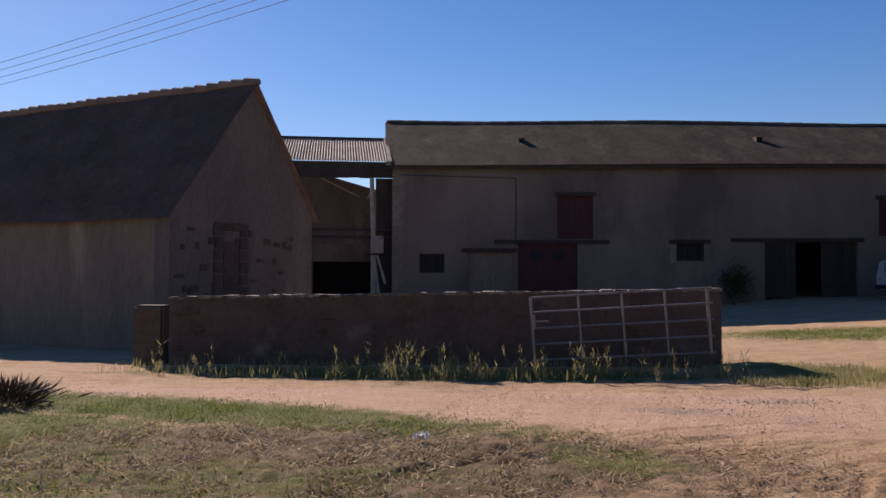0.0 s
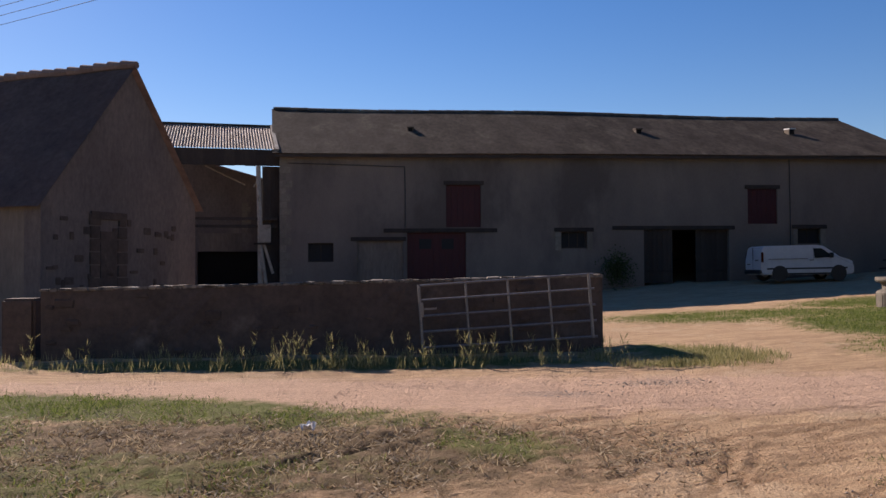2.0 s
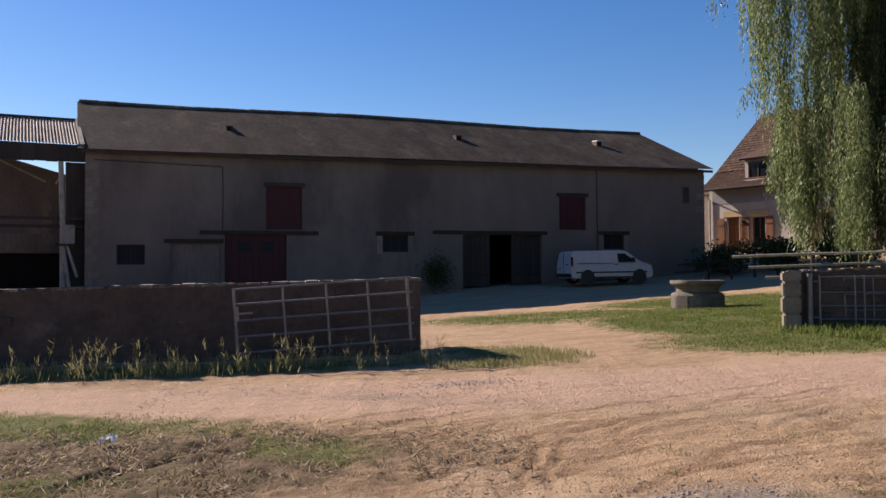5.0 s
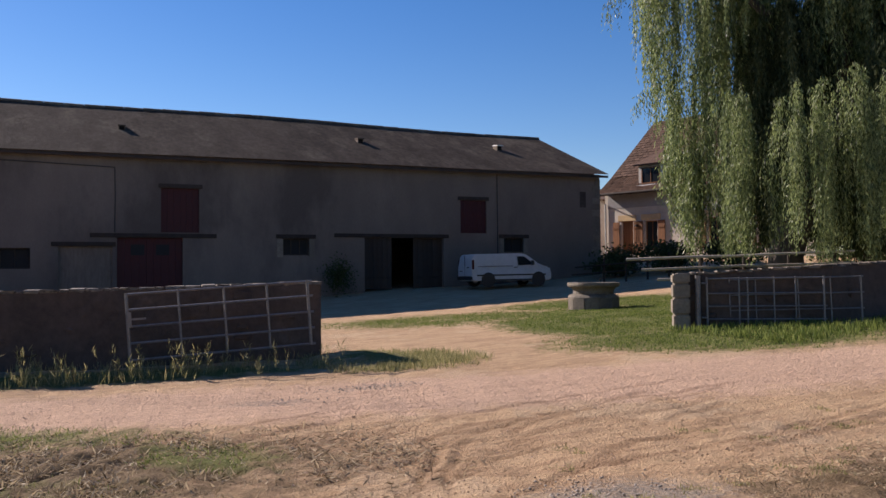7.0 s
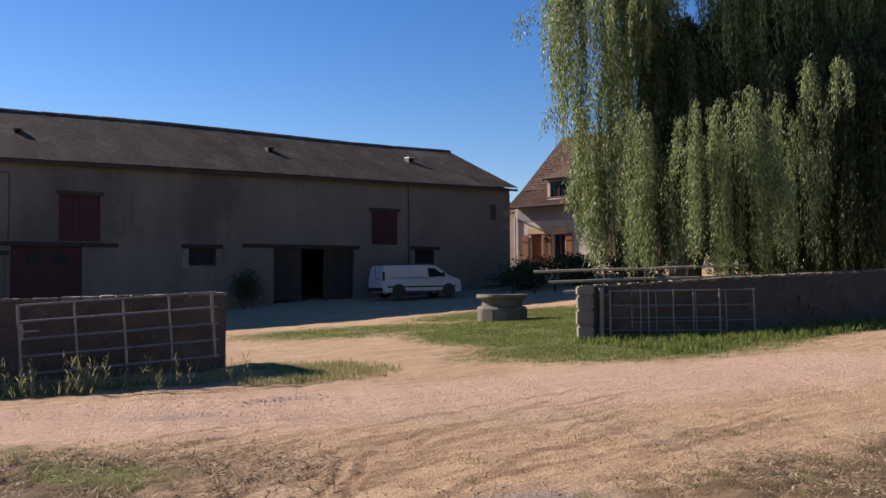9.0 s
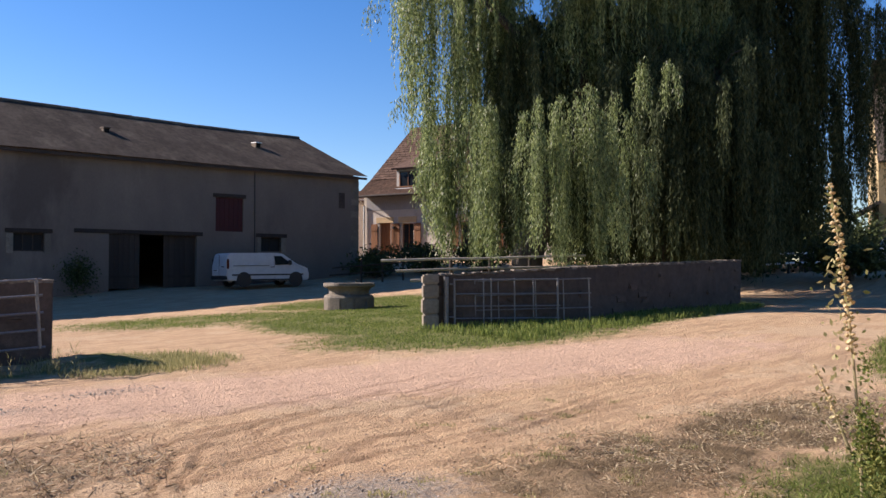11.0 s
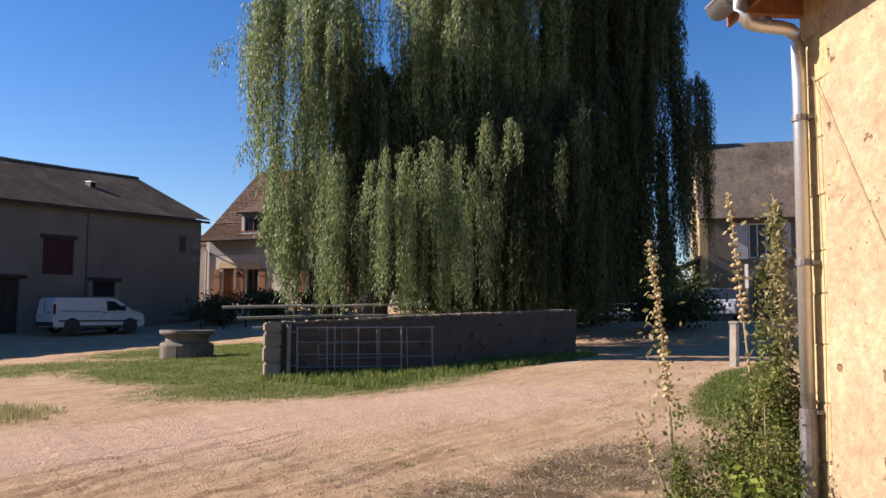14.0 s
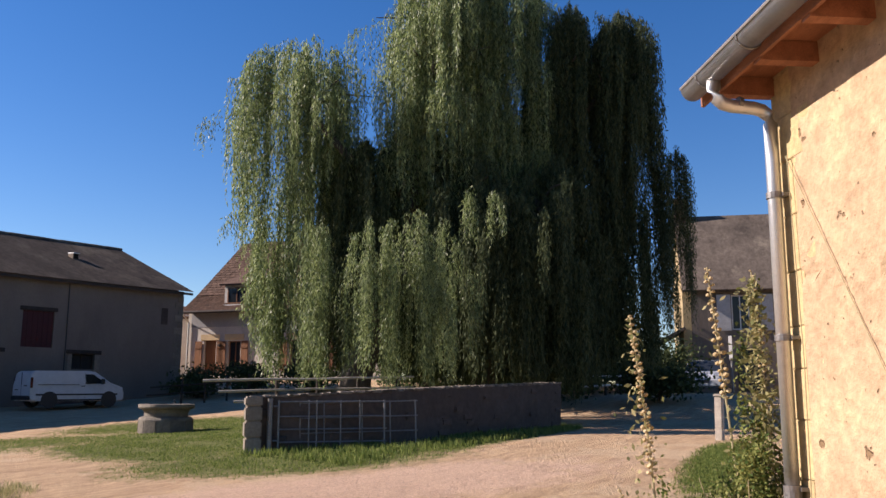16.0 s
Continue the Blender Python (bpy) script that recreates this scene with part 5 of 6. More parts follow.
for z in (2.95, 2.0, 1.05):
    bm = bmesh.new()
    lathe(bm, [(0.046, -0.02), (0.056, -0.02), (0.056, 0.02), (0.046, 0.02)], 14)
    c = part("collar", bm, GALVANISED, dp)
    c.location = (PX, -0.085, z)
    part("fixing", boxed(PX - 0.012, PX + 0.07, -0.06, 0.0, z - 0.012, z + 0.012), GALVANISED, dp)
for z in (3.57,):
    part("clip", tubed([(PX, -0.31, z + 0.015), (PX, -0.28, z + 0.012)], 0.052, 12), GALVANISED, dp)
for k, (a0, b0) in enumerate((((0.22, 3.2), (0.24, 0.6)), ((0.2, 3.2), (1.5, 1.2)))):
    part("wall_cable", tubed([(a0[0], -0.04, a0[1]), ((a0[0] + b0[0]) / 2 + 0.03, -0.03, (a0[1] + b0[1]) / 2 - 0.06), (b0[0], -0.035, b0[1])], 0.0035, 5), STALK, near_house, "thin cable along the wall")

# dark brown tubes paint the shadow down in the stucco's cracks
CRACK = plain("crack_shadow_brown", (0.13, 0.085, 0.05), 0.95, spec=0.05)
for x0, z0, rise, n_ in ((0.42, 2.33, 0.018, 9), (0.95, 2.02, 0.03, 13), (0.62, 2.98, -0.03, 7), (1.5, 2.55, 0.02, 10)):
    pts = [(x0, -0.006, z0)]
    for k in range(n_):
        pts.append((pts[-1][0] + random.uniform(0.02, 0.05), -0.006, pts[-1][2] + rise * random.uniform(-1.2, 2.2)))
    part("crack", tubed(pts, 0.007, 5, 0.003), CRACK, near_house, "ragged dark crack in the stucco")

# ---- plants by the house corner ----


def cloud(n, centre, size, lo=0.02):
    """Leaf places in uneven clusters round a centre."""
    c = rng.normal(size=(14, 3)) * np.array(size) * 0.52 + centre
    p = c[rng.integers(0, 14, n)] + rng.normal(size=(n, 3)) * np.array(size) * 0.22
    return p[p[:, 2] > lo]


bush = thing("shrub", pose(6.2, 1.72, 0.0), "sprawling leafy green shrub at the house corner", "shrub")
for k, (c, s, n_) in enumerate((((-0.05, 0.15, 0.46), (0.34, 0.34, 0.46), 2800), ((0.2, -0.25, 0.6), (0.34, 0.34, 0.6), 3200), ((0.1, 0.0, 0.9), (0.24, 0.26, 0.32), 1400), ((-0.3, 0.45, 0.55), (0.14, 0.14, 0.36), 600), ((-0.2, -0.15, 0.3), (0.4, 0.45, 0.35), 2200), ((0.06, -0.04, 1.25), (0.13, 0.13, 0.42), 1300))):
    p = cloud(int(n_ * 1.7), np.array(c), np.array(s) * 1.0)
    v, f = leaves(p, rng.normal(size=p.shape) + (0, 0, 0.3), rng.uniform(0.02, 0.045, len(p)), rng.uniform(0.006, 0.013, len(p)))
    raw("foliage", v, f, BUSH_LEAF, bush)
for k in range(16):
    a, h_ = random.uniform(0, 6.28), random.uniform(0.5, 1.1)
    part("stem", tubed([(0.05 * math.cos(a), 0.05 * math.sin(a), 0), (0.2 * math.cos(a), 0.2 * math.sin(a), h_ * 0.6), (0.33 * math.cos(a), 0.33 * math.sin(a), h_)], 0.008, 5, 0.003), STALK, bush)

bright = thing("broad_leaved_plant", pose(5.92, 1.5, 0.03), "bright green broad-leaved weeds in the sun", "plant")
p = cloud(520, np.array((0, 0, 0.28)), np.array((0.28, 0.34, 0.26)))
v, f = leaves(p, rng.normal(size=p.shape) * (1, 1, 0.5) + (0, 0, 0.2), rng.uniform(0.045, 0.1, len(p)), rng.uniform(0.014, 0.03, len(p)))
raw("foliage", v, f, BRIGHT_LEAF, bright)
p = rng.normal(size=(260, 3)) * (0.5, 0.55, 0.0) + (-0.1, -0.1, 0.0)
v, f = leaves(p, rng.normal(size=p.shape) * (0.6, 0.6, 0.1) + (0, 0, 0.8), rng.uniform(0.2, 0.5, len(p)), rng.uniform(0.004, 0.01, len(p)))
raw("foliage", v, f, GRASS, bright)
dry = thing("fallen_leaf", pose(5.35, 1.45, 0.06), "large withered straw-coloured leaves lying on the grass", "leaf")
for k in range(7):
    a = random.uniform(0, 6.28)
    pp = np.array([[random.uniform(-0.25, 0.25), random.uniform(-0.3, 0.3), random.uniform(0.0, 0.08)]])
    v, f = leaves(pp, np.array([[math.cos(a), math.sin(a), 0.25]]), [random.uniform(0.25, 0.5)], [random.uniform(0.02, 0.04)])
    raw("blade", v, f, DRY_GRASS, dry)


def hollyhock(base, top, z_pods, label, n_pods, leafy_n=0, r=0.02):
    """A tall stalk set with seed pods, one mesh a part."""
    h = thing("hollyhock", pose(base[0], base[1], base[2]), label, "plant", "tall dry flower stalks")
    b, t = Vector((0, 0, 0)), Vector(top) - Vector(base)
    bend = Vector((random.uniform(-0.05, 0.05), random.uniform(-0.05, 0.05), 0))
    path = [b.lerp(t, s / 8) + bend * math.sin(math.pi * s / 8) for s in range(9)]
    part("stalk", tubed(path, 0.012, 6, 0.005), STALK, h)
    bm = bmesh.new()
    lo = (z_pods - base[2]) / t.z
    for k in range(n_pods):
        s = lo + (1 - lo) * (k + random.random()) / n_pods
        p_ = b.lerp(t, s) + bend * math.sin(math.pi * s)
        a = k * 2.4
        rr = r * random.uniform(0.75, 1.2) * (1.15 - 0.45 * (s - lo) / (1 - lo))
        c = p_ + Vector((math.cos(a), math.sin(a), 0.3)) * rr * 1.3
        q = bmesh.ops.create_icosphere(bm, subdivisions=1, radius=rr)
        for v_ in q["verts"]:
            v_.co = Vector((v_.co.x, v_.co.y, v_.co.z * 0.8)) * random.uniform(0.85, 1.15) + c
    tagged(part("seed_head", bm, POD, h, "papery ochre seed pods"), kind="stuff")
    n_ = 60 + leafy_n
    s = rng.uniform(0.1, 0.97, n_) ** (1.0 if leafy_n else 1.3)
    p_ = np.array([list(b.lerp(t, float(k))) for k in s]) + rng.normal(size=(n_, 3)) * (0.022 + 0.07 * (1 - s[:, None]) * (1.6 if leafy_n else 0.8))
    v, f = leaves(p_, rng.normal(size=p_.shape), rng.uniform(0.03, 0.07, n_), rng.uniform(0.009, 0.018, n_))
    raw("foliage", v, f, WEED, h)
    return h


hollyhock((6.08, 2.3, 0.05), (6.0, 2.46, 2.2), 1.05, "tall dry hollyhock stalk covered in ochre seed pods", 64, 150)
hollyhock((6.35, 1.75, 0.05), (6.2, 1.94, 2.54), 1.6, "tall leaning hollyhock stalk with dry pods near the top", 46)
hollyhock((6.2, 1.55, 0.05), (6.3, 1.66, 2.5), 1.7, "tall leafy stalk beside the downpipe", 44, 1500, 0.014)
hollyhock((6.0, 2.3, 0.3), (5.93, 2.55, 0.98), 0.6, "short bent sprig with reddish pods", 18, 0, 0.014)

post = thing("garden_post", pose(18.7, 6.3, 0.6, 2, -2, 0), "pale weathered wooden garden post", "post")
part("shaft", boxed(-0.08, 0.08, -0.08, 0.08, -0.3, 1.0, bevel=0.015), GREY_WOOD, post)
part("cap", boxed(-0.1, 0.1, -0.1, 0.1, 1.0, 1.05, bevel=0.01), GREY_WOOD, post)


# ---- weeping willows ----
# each crown lobe: centre, radius, top, lowest hanging tip, cascades, width at the foot as a share of the crown's
GREEN_LOBES = [((19.35, 20.35), 2.6, 13.0, 2.3, 120, 0.28), ((20.9, 20.2), 1.5, 10.4, 2.4, 60, 0.6), ((22.4, 16.6), 2.6, 15.9, 7.2, 160, 0.8), ((23.9, 14.9), 1.9, 15.4, 7.6, 110, 0.8),
               ((17.7, 14.2), 0.85, 6.2, 1.95, 15, 0.85), ((17.0, 14.9), 0.66, 5.9, 2.3, 9, 0.85), ((18.4, 13.5), 0.75, 6.0, 2.2, 11, 0.85), ((16.35, 16.3), 0.36, 6.0, 2.2, 9, 0.8), ((19.2, 13.2), 0.16, 7.0, 6.0, 2, 1.0), ((19.9, 12.8), 0.16, 7.2, 6.2, 2, 1.0)]
# dull lobes, some set inside the green crown as its painted inner shade
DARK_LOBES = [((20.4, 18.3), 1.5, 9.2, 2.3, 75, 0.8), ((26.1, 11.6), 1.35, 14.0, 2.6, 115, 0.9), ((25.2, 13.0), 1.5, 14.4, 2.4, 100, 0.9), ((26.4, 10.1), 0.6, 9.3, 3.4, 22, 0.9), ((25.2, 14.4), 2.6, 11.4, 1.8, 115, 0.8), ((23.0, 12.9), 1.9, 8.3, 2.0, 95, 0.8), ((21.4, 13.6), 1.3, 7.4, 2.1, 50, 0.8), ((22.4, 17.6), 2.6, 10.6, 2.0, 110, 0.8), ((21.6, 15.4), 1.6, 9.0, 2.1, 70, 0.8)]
PER = 24


def crown_lobe(tree, leaf, lobe, root):
    """One hanging mass of the crown: arching branches with ropes of twigs, and the limb that bears them."""
    (cx, cy), r, zt, zb, nb, foot = lobe
    ox, oy, oz = tree.matrix_world.translation
    zd = zt - min(1.1 * r, 2.6)
    # each cascade: an arching branch with a rope of twigs hanging from it
    bz = np.where(rng.random(nb) < 0.42, zd + (zt - zd) * rng.random(nb) ** 0.7, rng.uniform(min(zb + 1.4, zd - 0.1), zd, nb))
    bth = rng.uniform(0, 2 * math.pi, nb)
    k = np.clip((bz - zd) / (zt - zd), 0, 1)
    taper = foot + (1 - foot) * np.clip((bz - zb) / (zd - zb), 0, 1) ** 0.8
    folds = 1 + 0.13 * np.sin(3 * bth + cx * 2) + 0.12 * np.sin(7 * bth + cy * 3) + 0.07 * np.sin(13 * bth + cx)
    brad = r * np.sqrt(1 - 0.97 * k ** 2.6) * taper * folds * np.where(rng.random(nb) < (0.64 if leaf is WILLOW else 0.45), rng.uniform(0.84, 1.12, nb), rng.uniform(0.3, 0.75, nb))
    bln = rng.uniform(1.6, 5.5, nb)
    m_ = nb * PER
    own_b = np.repeat(np.arange(nb), PER)
    along = rng.random(m_) ** 0.6
    th = bth[own_b] + rng.normal(0, 0.085, m_) / np.maximum(brad[own_b], 0.4)
    rad = brad[own_b] * (0.55 + 0.45 * along) + rng.normal(0, 0.05, m_)
    z0 = bz[own_b] + 0.5 * np.minimum(r, 1.3) * (1 - along ** 2) + rng.normal(0, 0.1, m_)
    # outer twigs stop higher than inner ones, so that each lobe narrows to its foot
    lift = (zd - zb) * np.clip((rad / r - foot) / max(1 - foot, 0.1), 0, 1) ** 1.2
    low = zb + np.maximum(lift - (0.5 if foot < 0.5 else 1.6), 0)
    ln = np.minimum(bln[own_b] * rng.uniform(0.35, 1.1, m_), np.maximum(z0 - low + rng.normal(0, 0.25, m_), 0.6))
    small = r < 1.0
    step = 0.062 if small else 0.085
    cnt = np.maximum((ln / step).astype(int), 6)
    own = np.repeat(np.arange(m_), cnt)
    at_ = (np.arange(cnt.sum()) - np.repeat(np.cumsum(cnt) - cnt, cnt)) * step
    out_ = rng.uniform(0.04, 0.24, m_)
    ph = rng.uniform(0, 6.28, m_)
    # twigs leave the branch outwards, bend over and hang, drawn in a little towards the foot
    rr = (rad[own] + out_[own] * (1 - np.exp(-at_ / 0.35))) * (1 - 0.012 * at_)
    drop = at_ - 0.16 * np.sin(np.minimum(at_ / 0.45, 1.0) * math.pi)
    pos = np.stack([cx + rr * np.cos(th[own]) + 0.03 * np.sin(at_ * 1.3 + ph[own]), cy + rr * np.sin(th[own]) + 0.03 * np.cos(at_ * 1.1 + ph[own]), z0[own] - drop], 1)
    pos += rng.normal(size=pos.shape) * 0.02
    d = rng.normal(size=pos.shape) * 0.3 + (0, 0, -0.9)
    v, f = leaves(pos - (ox, oy, oz), d, rng.uniform(0.12, 0.22, len(pos)) * (0.7 if small else 1.0), rng.uniform(0.012, 0.022, len(pos)) * (0.68 if small else 1.0))
    raw("crown", v, f, leaf, tree)
    tip = Vector((cx - ox, cy - oy, max(zt - 1.6 - oz, 2.0)))
    if r > 1.0:
        mid_ = root.lerp(tip, 0.5) + Vector((0, 0, 0.6))
        limb = part("limb", tubed([root - Vector((0, 0, 0.6)), mid_, tip], 0.24, 8, 0.06), BARK, tree, smooth=True)
        for q in range(5):
            a = q * 1.26 + cx
            s_ = mid_.lerp(tip, 0.3 + 0.14 * q)
            part("branch", tubed([s_, s_ + Vector((math.cos(a), math.sin(a), 0.5)) * r * 0.45, s_ + Vector((math.cos(a), math.sin(a), 0.25)) * r * 0.85], 0.06, 6, 0.015), BARK, limb)


willow = thing("weeping_willow", pose(20.6, 17.0, 0.9), "huge weeping willow with long drooping green branches", "tree", "weeping willows")
part("trunk", tubed([(-0.6, 1.2, -0.4), (-0.55, 1.15, 1.2), (-0.2, 0.7, 3.0), (0.4, 0.1, 5.0)], 0.55, 12, 0.36), BARK, willow, smooth=True)
for lobe in GREEN_LOBES:
    crown_lobe(willow, WILLOW, lobe, Vector((0.4, 0.1, 5.0)))
shade_willow = thing("weeping_willow", pose(23.2, 15.2, 0.9), "darker weeping willow beside the lane, its dull lobes also painting shade inside the green crown", "tree", "weeping willows")
part("trunk", tubed([(0, 0, -0.4), (-0.1, 0.1, 1.4), (0.3, -0.2, 4.0), (0.8, -0.8, 7.0)], 0.45, 12, 0.25), BARK, shade_willow, smooth=True)
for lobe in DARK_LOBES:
    crown_lobe(shade_willow, DULL_SHADE_WILLOW, lobe, Vector((0.8, -0.8, 7.0)))


# ---- far greenery ----
def far_tree(x, y, h_, w_, n_, label, name="tree", zb=None, leaf=0.25):
    zb = float(gz(x, y)) if zb is None else zb
    t = thing(name, pose(x, y, zb), label, "tree" if name == "tree" else name)
    part("trunk", tubed([(0, 0, -0.3), (0.1, 0.05, h_ * 0.35), (0, 0.1, h_ * 0.7)], 0.06 * w_ + 0.04, 7, 0.03), BARK, t)
    cl = [(random.uniform(-0.4, 0.4) * w_, random.uniform(-0.4, 0.4) * w_, h_ * random.uniform(0.25, 0.8)) for _ in range(9)]
    P_ = np.concatenate([rng.normal(size=(n_ // 9, 3)) * (w_ * 0.22, w_ * 0.22, h_ * 0.13) + c for c in cl])
    P_ = P_[P_[:, 2] > 0.05]
    v, f = leaves(P_, rng.normal(size=P_.shape), rng.uniform(leaf * 0.6, leaf, len(P_)), leaf * 0.22)
    raw("crown", v, f, FAR_LEAF, t)
    return t


far_tree(38.8, 16.6, 3.4, 3.0, 5000, "light green shrub beside the lean-to", "shrub", 1.5)
far_tree(31.0, 12.8, 1.6, 2.0, 2400, "low rough bushes at the lane's edge", "shrub")
far_tree(34.0, 21.0, 3.6, 5.5, 7000, "dark bushes under the willow", "shrub")
far_tree(37.5, 19.5, 3.2, 3.5, 5000, "dark bushes under the willow", "shrub")
far_tree(29.5, 41.6 - 3.4, 1.6, 2.2, 2600, "dark low bush at the barn corner", "shrub")
far_tree(32.0, 37.2, 1.7, 2.6, 2600, "dark low bush below the farmhouse", "shrub")
far_tree(34.2, 34.5, 1.5, 2.6, 2600, "dark low bush below the farmhouse", "shrub")
# trees added out of sight to shade the lane and blacken the willow's gaps
for x, y, h_, w_ in ((28.3, 18.3, 6.5, 3.6), (30.0, 20.3, 7.0, 4.6), (28.9, 22.4, 8.0, 4.2), (31.8, 19.0, 5.5, 3.4), (36.0, 27.5, 8.0, 6.5), (40.0, 24.0, 7.5, 6.0), (44.5, 22.5, 7.0, 5.5), (41.0, 30.0, 8.5, 7.0)):
    far_tree(x, y, h_, w_, 9000, "dark tree added behind the willow to shade the lane and darken its gaps", leaf=0.42)
lf = rail_fence((33.0, 17.3), (37.2, 15.2), 5, (0.45, 0.85), "pale rail fence across the sunlit lawn", WHITE_PAINT, 0.3, 0.95)

# ---- overhead cables ----
for k in range(4):
    o = 0.3 * k
    w = thing("overhead_cable", pose(0, 0, 0), "thin black overhead cable", "cable", "overhead cables")
    a, b, c = Vector((-37, 48, 10.9 - o)), Vector((-1.5, 22.0, 10.6 - o)), Vector((-10, -30, 10.4 - o))
    part("wire", tubed([a.lerp(b, s / 10) - Vector((0, 0, 0.5 * math.sin(math.pi * s / 10))) for s in range(11)] + [b.lerp(c, s / 6) for s in range(1, 7)], 0.009, 5), CABLE, w)

# ---- small things on the ground ----
stump = thing("dead_clump", pose(-5.55, 10.9, -0.02), "dead brown clump of cut stems at the grass edge", "plant")
P_ = rng.normal(size=(900, 3)) * (0.22, 0.22, 0.0)
P_ = np.stack([P_[:, 0], P_[:, 1], rng.uniform(0, 0.18, len(P_))], 1)
v, f = leaves(P_, np.stack([P_[:, 0] * 2, P_[:, 1] * 2, np.full(len(P_), 0.45)], 1) + rng.normal(size=P_.shape) * 0.25, rng.uniform(0.12, 0.34, len(P_)), rng.uniform(0.005, 0.014, len(P_)))
raw("stem_bundle", v, f, surf("dead_stem", (0.12, 0.08, 0.06), (0.07, 0.05, 0.04), 3.0), stump)
rag = thing("paper_scrap", pose(-0.2, 8.4, 0.03, 0, 0, 30), "crumpled white paper scrap on the grass", "litter")
bm = bmesh.new()
bmesh.ops.create_grid(bm, x_segments=6, y_segments=6, size=0.07)
for v_ in bm.verts:
    v_.co.z = 0.04 + random.uniform(-0.03, 0.05)
bmesh.ops.solidify(bm, geom=list(bm.faces), thickness=0.003)
part("sheet", bm, WHITE_PAINT, rag)


def scatter(n, x0, x1, y0, y1, dens):
    p = np.stack([rng.uniform(x0, x1, n), rng.uniform(y0, y1, n)], 1)
    return p[rng.random(n) < dens(p[:, 0], p[:, 1])]


def patch(x, y):
    """Uneven growth: clumps and bare spots."""
    return 0.5 + 0.5 * np.sin(2.1 * x + 1.3 * y) * np.sin(1.7 * y - 2.6 * x + 1.0) + 0.3 * np.sin(6.3 * x + 2) * np.sin(5.1 * y)


def sward(name, n, x0, x1, y0, y1, dens, lo, hi, w, material, label, lean=0.45, up=1.0):
    p = scatter(n, x0, x1, y0, y1, dens)
    P3 = np.stack([p[:, 0], p[:, 1], gz(p[:, 0], p[:, 1]) - 0.01], 1)
    v, f = leaves(P3, rng.normal(size=P3.shape) * (lean, lean, 0.1) + (0, 0, up), rng.uniform(lo, hi, len(P3)), rng.uniform(w * 0.6, w * 1.3, len(P3)))
    return tagged(raw(name, v, f, material), label, "grass", kind="stuff")


sward("lawn_grass", 150000, -9, 3, 5.5, 13.2, lambda x, y: np.clip(green_at(x, y) * 1.2 - 0.25, 0, 1) * np.clip(patch(x, y), 0.15, 1), 0.03, 0.075, 0.004, GRASS, "short green grass beside the track", 0.7)
sward("straw_grass", 150000, -9, 3.5, 4.8, 11, lambda x, y: np.clip(straw_at(x, y) - 0.1, 0, 1) * np.clip(patch(x * 1.7, y * 1.4), 0.1, 1), 0.04, 0.13, 0.006, DRY_GRASS, "trampled dry straw-coloured grass", 1.0, 0.35)
sward("well_lawn", 280000, 7, 27, 9.5, 30, lambda x, y: np.clip(green_at(x, y) * 1.3 - 0.35, 0, 1) * np.clip(0.3 + patch(x, y), 0.2, 1), 0.03, 0.075, 0.008, GRASS, "green lawn round the well and the wall")
sward("bank_grass", 26000, 11.5, 22, 10.2, 13.6, lambda x, y: (green_at(x, y) > 0.4) * np.clip(patch(x * 2, y * 2), 0, 1), 0.07, 0.2, 0.009, GRASS, "longer grass on the bank under the wall", 0.3)
sward("verge_weeds", 26000, -6.0, 5.2, 13.2, 15.9, lambda x, y: np.clip(green_at(x, y), 0, 1) * np.clip(patch(x * 2.2, y), 0.05, 1) * 0.7, 0.05, 0.26, 0.004, WEED, "weeds and dry grass along the wall", 0.3)
sward("mound_grass", 60000, 3.6, 7.6, 11.4, 15.6, lambda x, y: np.clip(blob(x, y, 5.7, 13.5, 1.3, 1.2, -30) * (0.3 + patch(x * 2, y * 2)), 0, 1), 0.04, 0.17, 0.005, WEED, "rough grass at the end of the wall")
sward("garden_grass", 60000, 3.5, 9.5, 1.0, 5.0, lambda x, y: np.clip(blob(x, y, 6.5, 2.3, 1.5, 0.85, 15) + 0.12 * straw_at(x, y) - 0.12, 0, 1) * np.clip(0.2 + patch(x * 2, y * 2), 0, 1), 0.03, 0.1, 0.004, GRASS, "patchy grass and weeds near the house corner", 0.7, 0.7)
sward("garden_straw", 60000, 4.5, 11, 2.5, 5.4, lambda x, y: np.clip(straw_at(x, y), 0, 1) * 0.7, 0.03, 0.1, 0.0035, DRY_GRASS, "dry bleached grass by the track", 1.0, 0.3)
sward("side_lawn", 70000, 9, 19, 3.8, 6.6, lambda x, y: np.clip(blob(x, y, 15.0, 4.95, 3.4, 0.6, 14) * 1.2 - 0.2, 0, 1), 0.03, 0.08, 0.006, GRASS, "strip of grass beyond the shrub")
# taller seed stalks in front of the wall
p = scatter(1500, -5.6, 4.6, 12.6, 15.6, lambda x, y: np.clip(patch(x * 1.3, 3.0) - 0.3, 0, 0.6) * (np.abs(y - (15.25 - 0.137 * x - 1.45)) < 0.45))
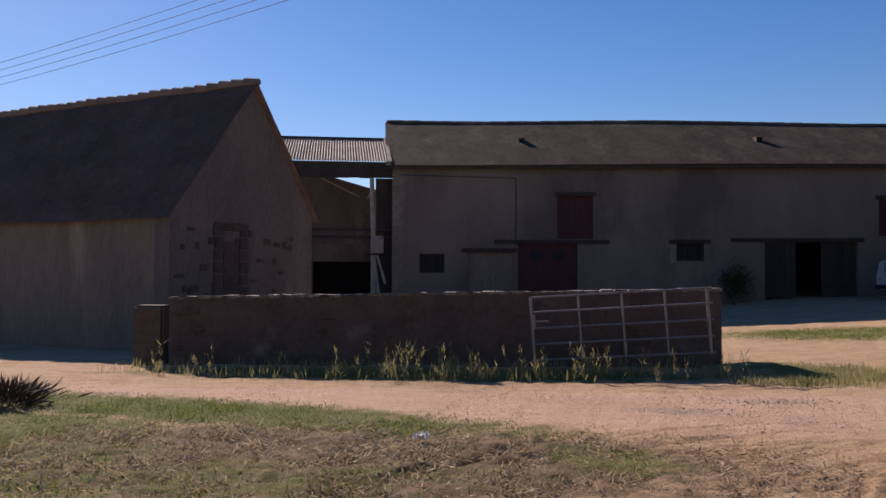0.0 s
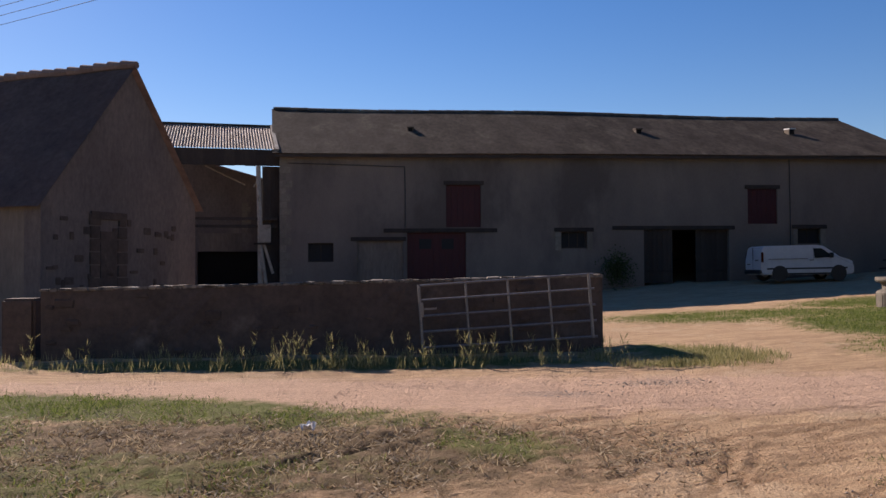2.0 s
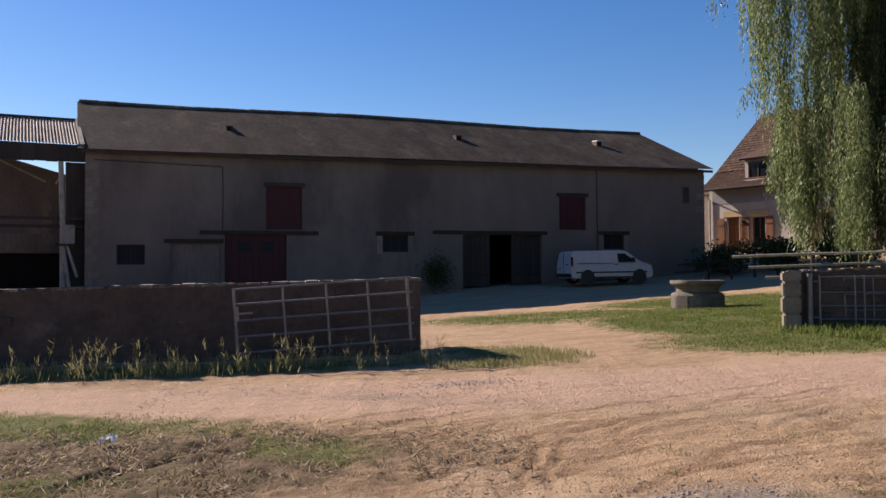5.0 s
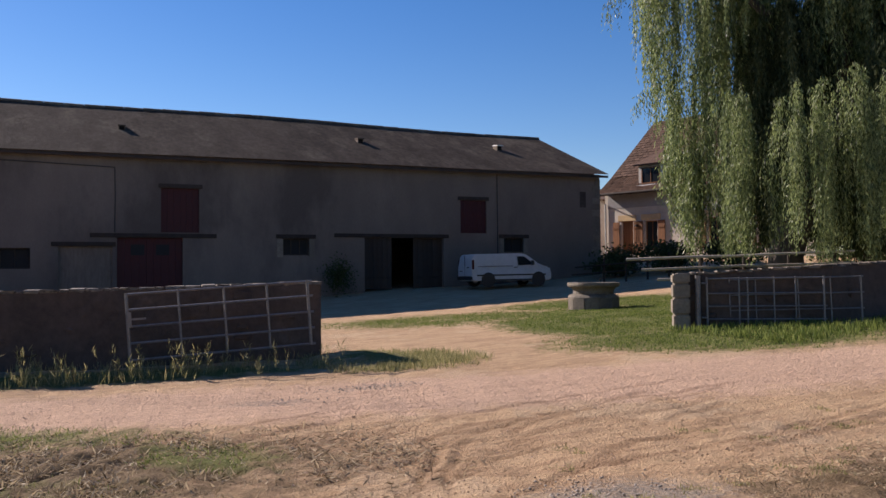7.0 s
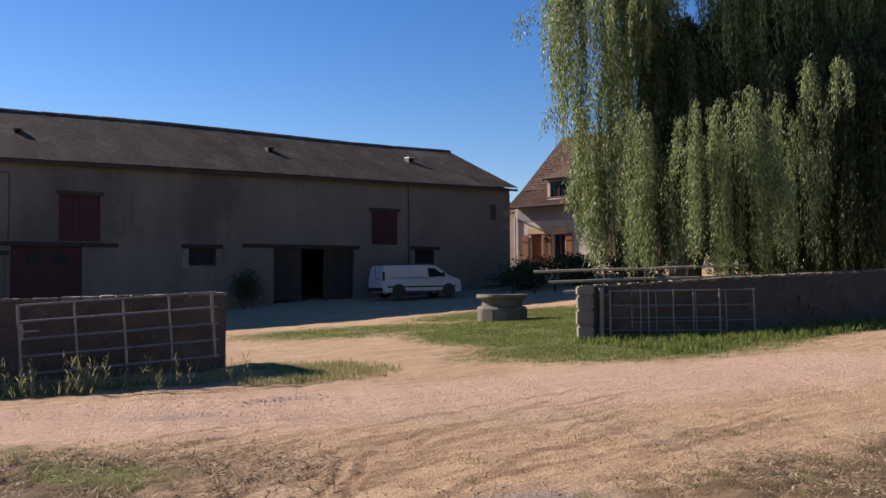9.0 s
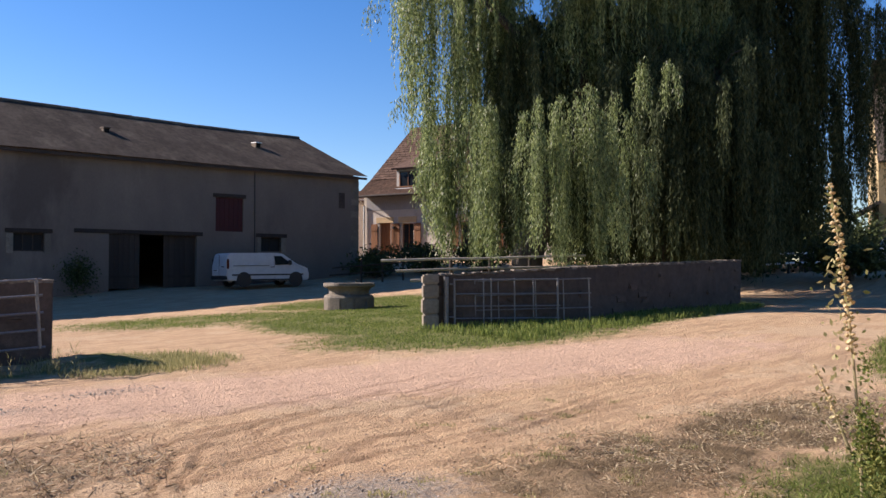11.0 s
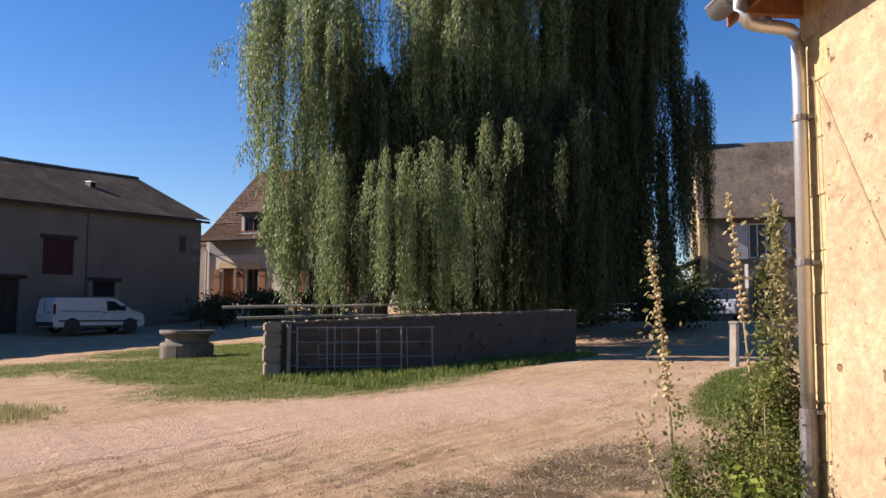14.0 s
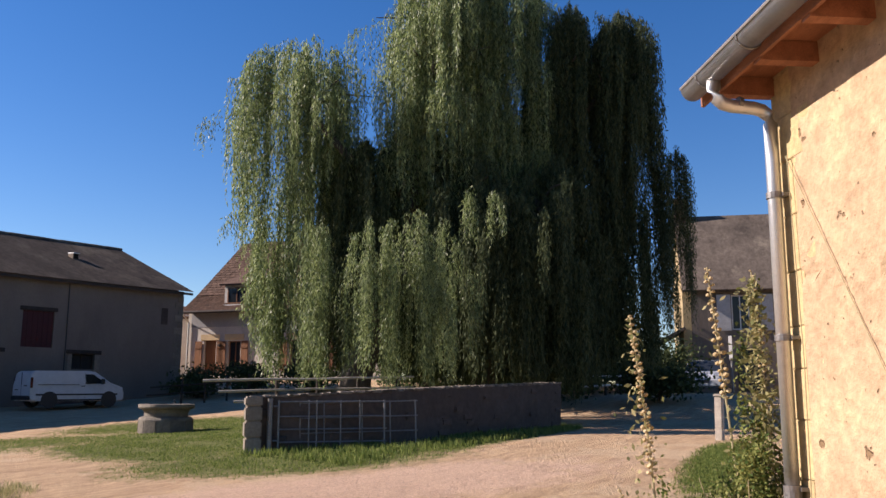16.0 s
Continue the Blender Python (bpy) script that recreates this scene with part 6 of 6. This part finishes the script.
for k, (lo_, hi_, mm, nm) in enumerate(((0.18, 0.55, WEED, "tall_weeds"),)):
    S_ = np.repeat(p, 26, axis=0)
    hgt = np.repeat(rng.uniform(lo_, hi_, len(p)), 26)
    u = rng.random(len(S_))
    tilt = np.repeat(rng.normal(size=(len(p), 2)) * 0.1, 26, axis=0)
    P3 = np.stack([S_[:, 0] + tilt[:, 0] * u + rng.normal(size=len(S_)) * 0.02, S_[:, 1] + tilt[:, 1] * u, gz(S_[:, 0], S_[:, 1]) + u * hgt], 1)
    v, f = leaves(P3, rng.normal(size=P3.shape) * 0.3 + (0, 0, 0.8), rng.uniform(0.05, 0.16, len(P3)), rng.uniform(0.002, 0.006, len(P3)))
    tagged(raw(nm, v, f, mm), "tall seeding weeds in front of the wall", "weeds", kind="stuff")
# bare tufts in the dirt
p = scatter(300, 3.6, 8.5, 3.6, 6.6, lambda x, y: np.clip(patch(x * 1.9, y * 2.3) - 0.35, 0, 0.5))
S_ = np.repeat(p, 40, axis=0) + rng.normal(size=(len(p) * 40, 2)) * 0.05
P3 = np.stack([S_[:, 0], S_[:, 1], gz(S_[:, 0], S_[:, 1])], 1)
v, f = leaves(P3, rng.normal(size=P3.shape) * 0.6 + (0, 0, 0.8), rng.uniform(0.02, 0.06, len(P3)), 0.004)
tagged(raw("dirt_tufts", v, f, WEED), "small grass tufts in the bare earth", "grass", kind="stuff")


def pebbles(name, n, x0, x1, y0, y1, dens, lo, hi, label, material):
    p = scatter(n, x0, x1, y0, y1, dens)
    m_ = len(p)
    s = rng.uniform(lo, hi, (m_, 1, 1)) * rng.uniform(0.7, 1.3, (m_, 6, 1))
    o = np.array([(1, 0, 0), (0, 1, 0), (-1, 0, 0), (0, -1, 0), (0, 0, 0.7), (0, 0, -0.7)], dtype=float)[None]
    c = np.stack([p[:, 0], p[:, 1], gz(p[:, 0], p[:, 1]) + 0.004], 1)[:, None, :]
    a = rng.uniform(0, 6.28, m_)
    rot = np.zeros((m_, 3, 3))
    rot[:, 0, 0], rot[:, 0, 1], rot[:, 1, 0], rot[:, 1, 1], rot[:, 2, 2] = np.cos(a), -np.sin(a), np.sin(a), np.cos(a), 1
    v = (np.einsum("mij,mkj->mki", rot, np.broadcast_to(o, (m_, 6, 3)) * s) + c).reshape(-1, 3)
    tri = np.array([(0, 1, 4), (1, 2, 4), (2, 3, 4), (3, 0, 4), (1, 0, 5), (2, 1, 5), (3, 2, 5), (0, 3, 5)])
    f = (tri[None] + 6 * np.arange(m_)[:, None, None]).reshape(-1, 3)
    return tagged(raw(name, v, f, material), label, "gravel", kind="stuff")


pebbles("track_gravel", 36000, -9, 20, 4.5, 16, lambda x, y: road_at(x, y) * 0.75 + 0.1, 0.004, 0.012, "loose pinkish gravel on the track", GRAVEL_STONE)
pebbles("grey_gravel", 9000, 2.2, 5.6, 3.6, 12, lambda x, y: grey_at(x, y), 0.007, 0.018, "patch of grey gravel", surf("grey_pebble", (0.42, 0.37, 0.31), (0.22, 0.195, 0.165), 6.0))
pebbles("earth_clods", 15000, -3, 12, 3.4, 9.6, lambda x, y: np.clip(patch(x * 1.2, y * 1.8), 0.08, 0.9) * (1 - road_at(x, y)), 0.005, 0.013, "crumbled brown earth clods", surf("brown_clod", (0.46, 0.31, 0.19), (0.3, 0.2, 0.125), 5.0))
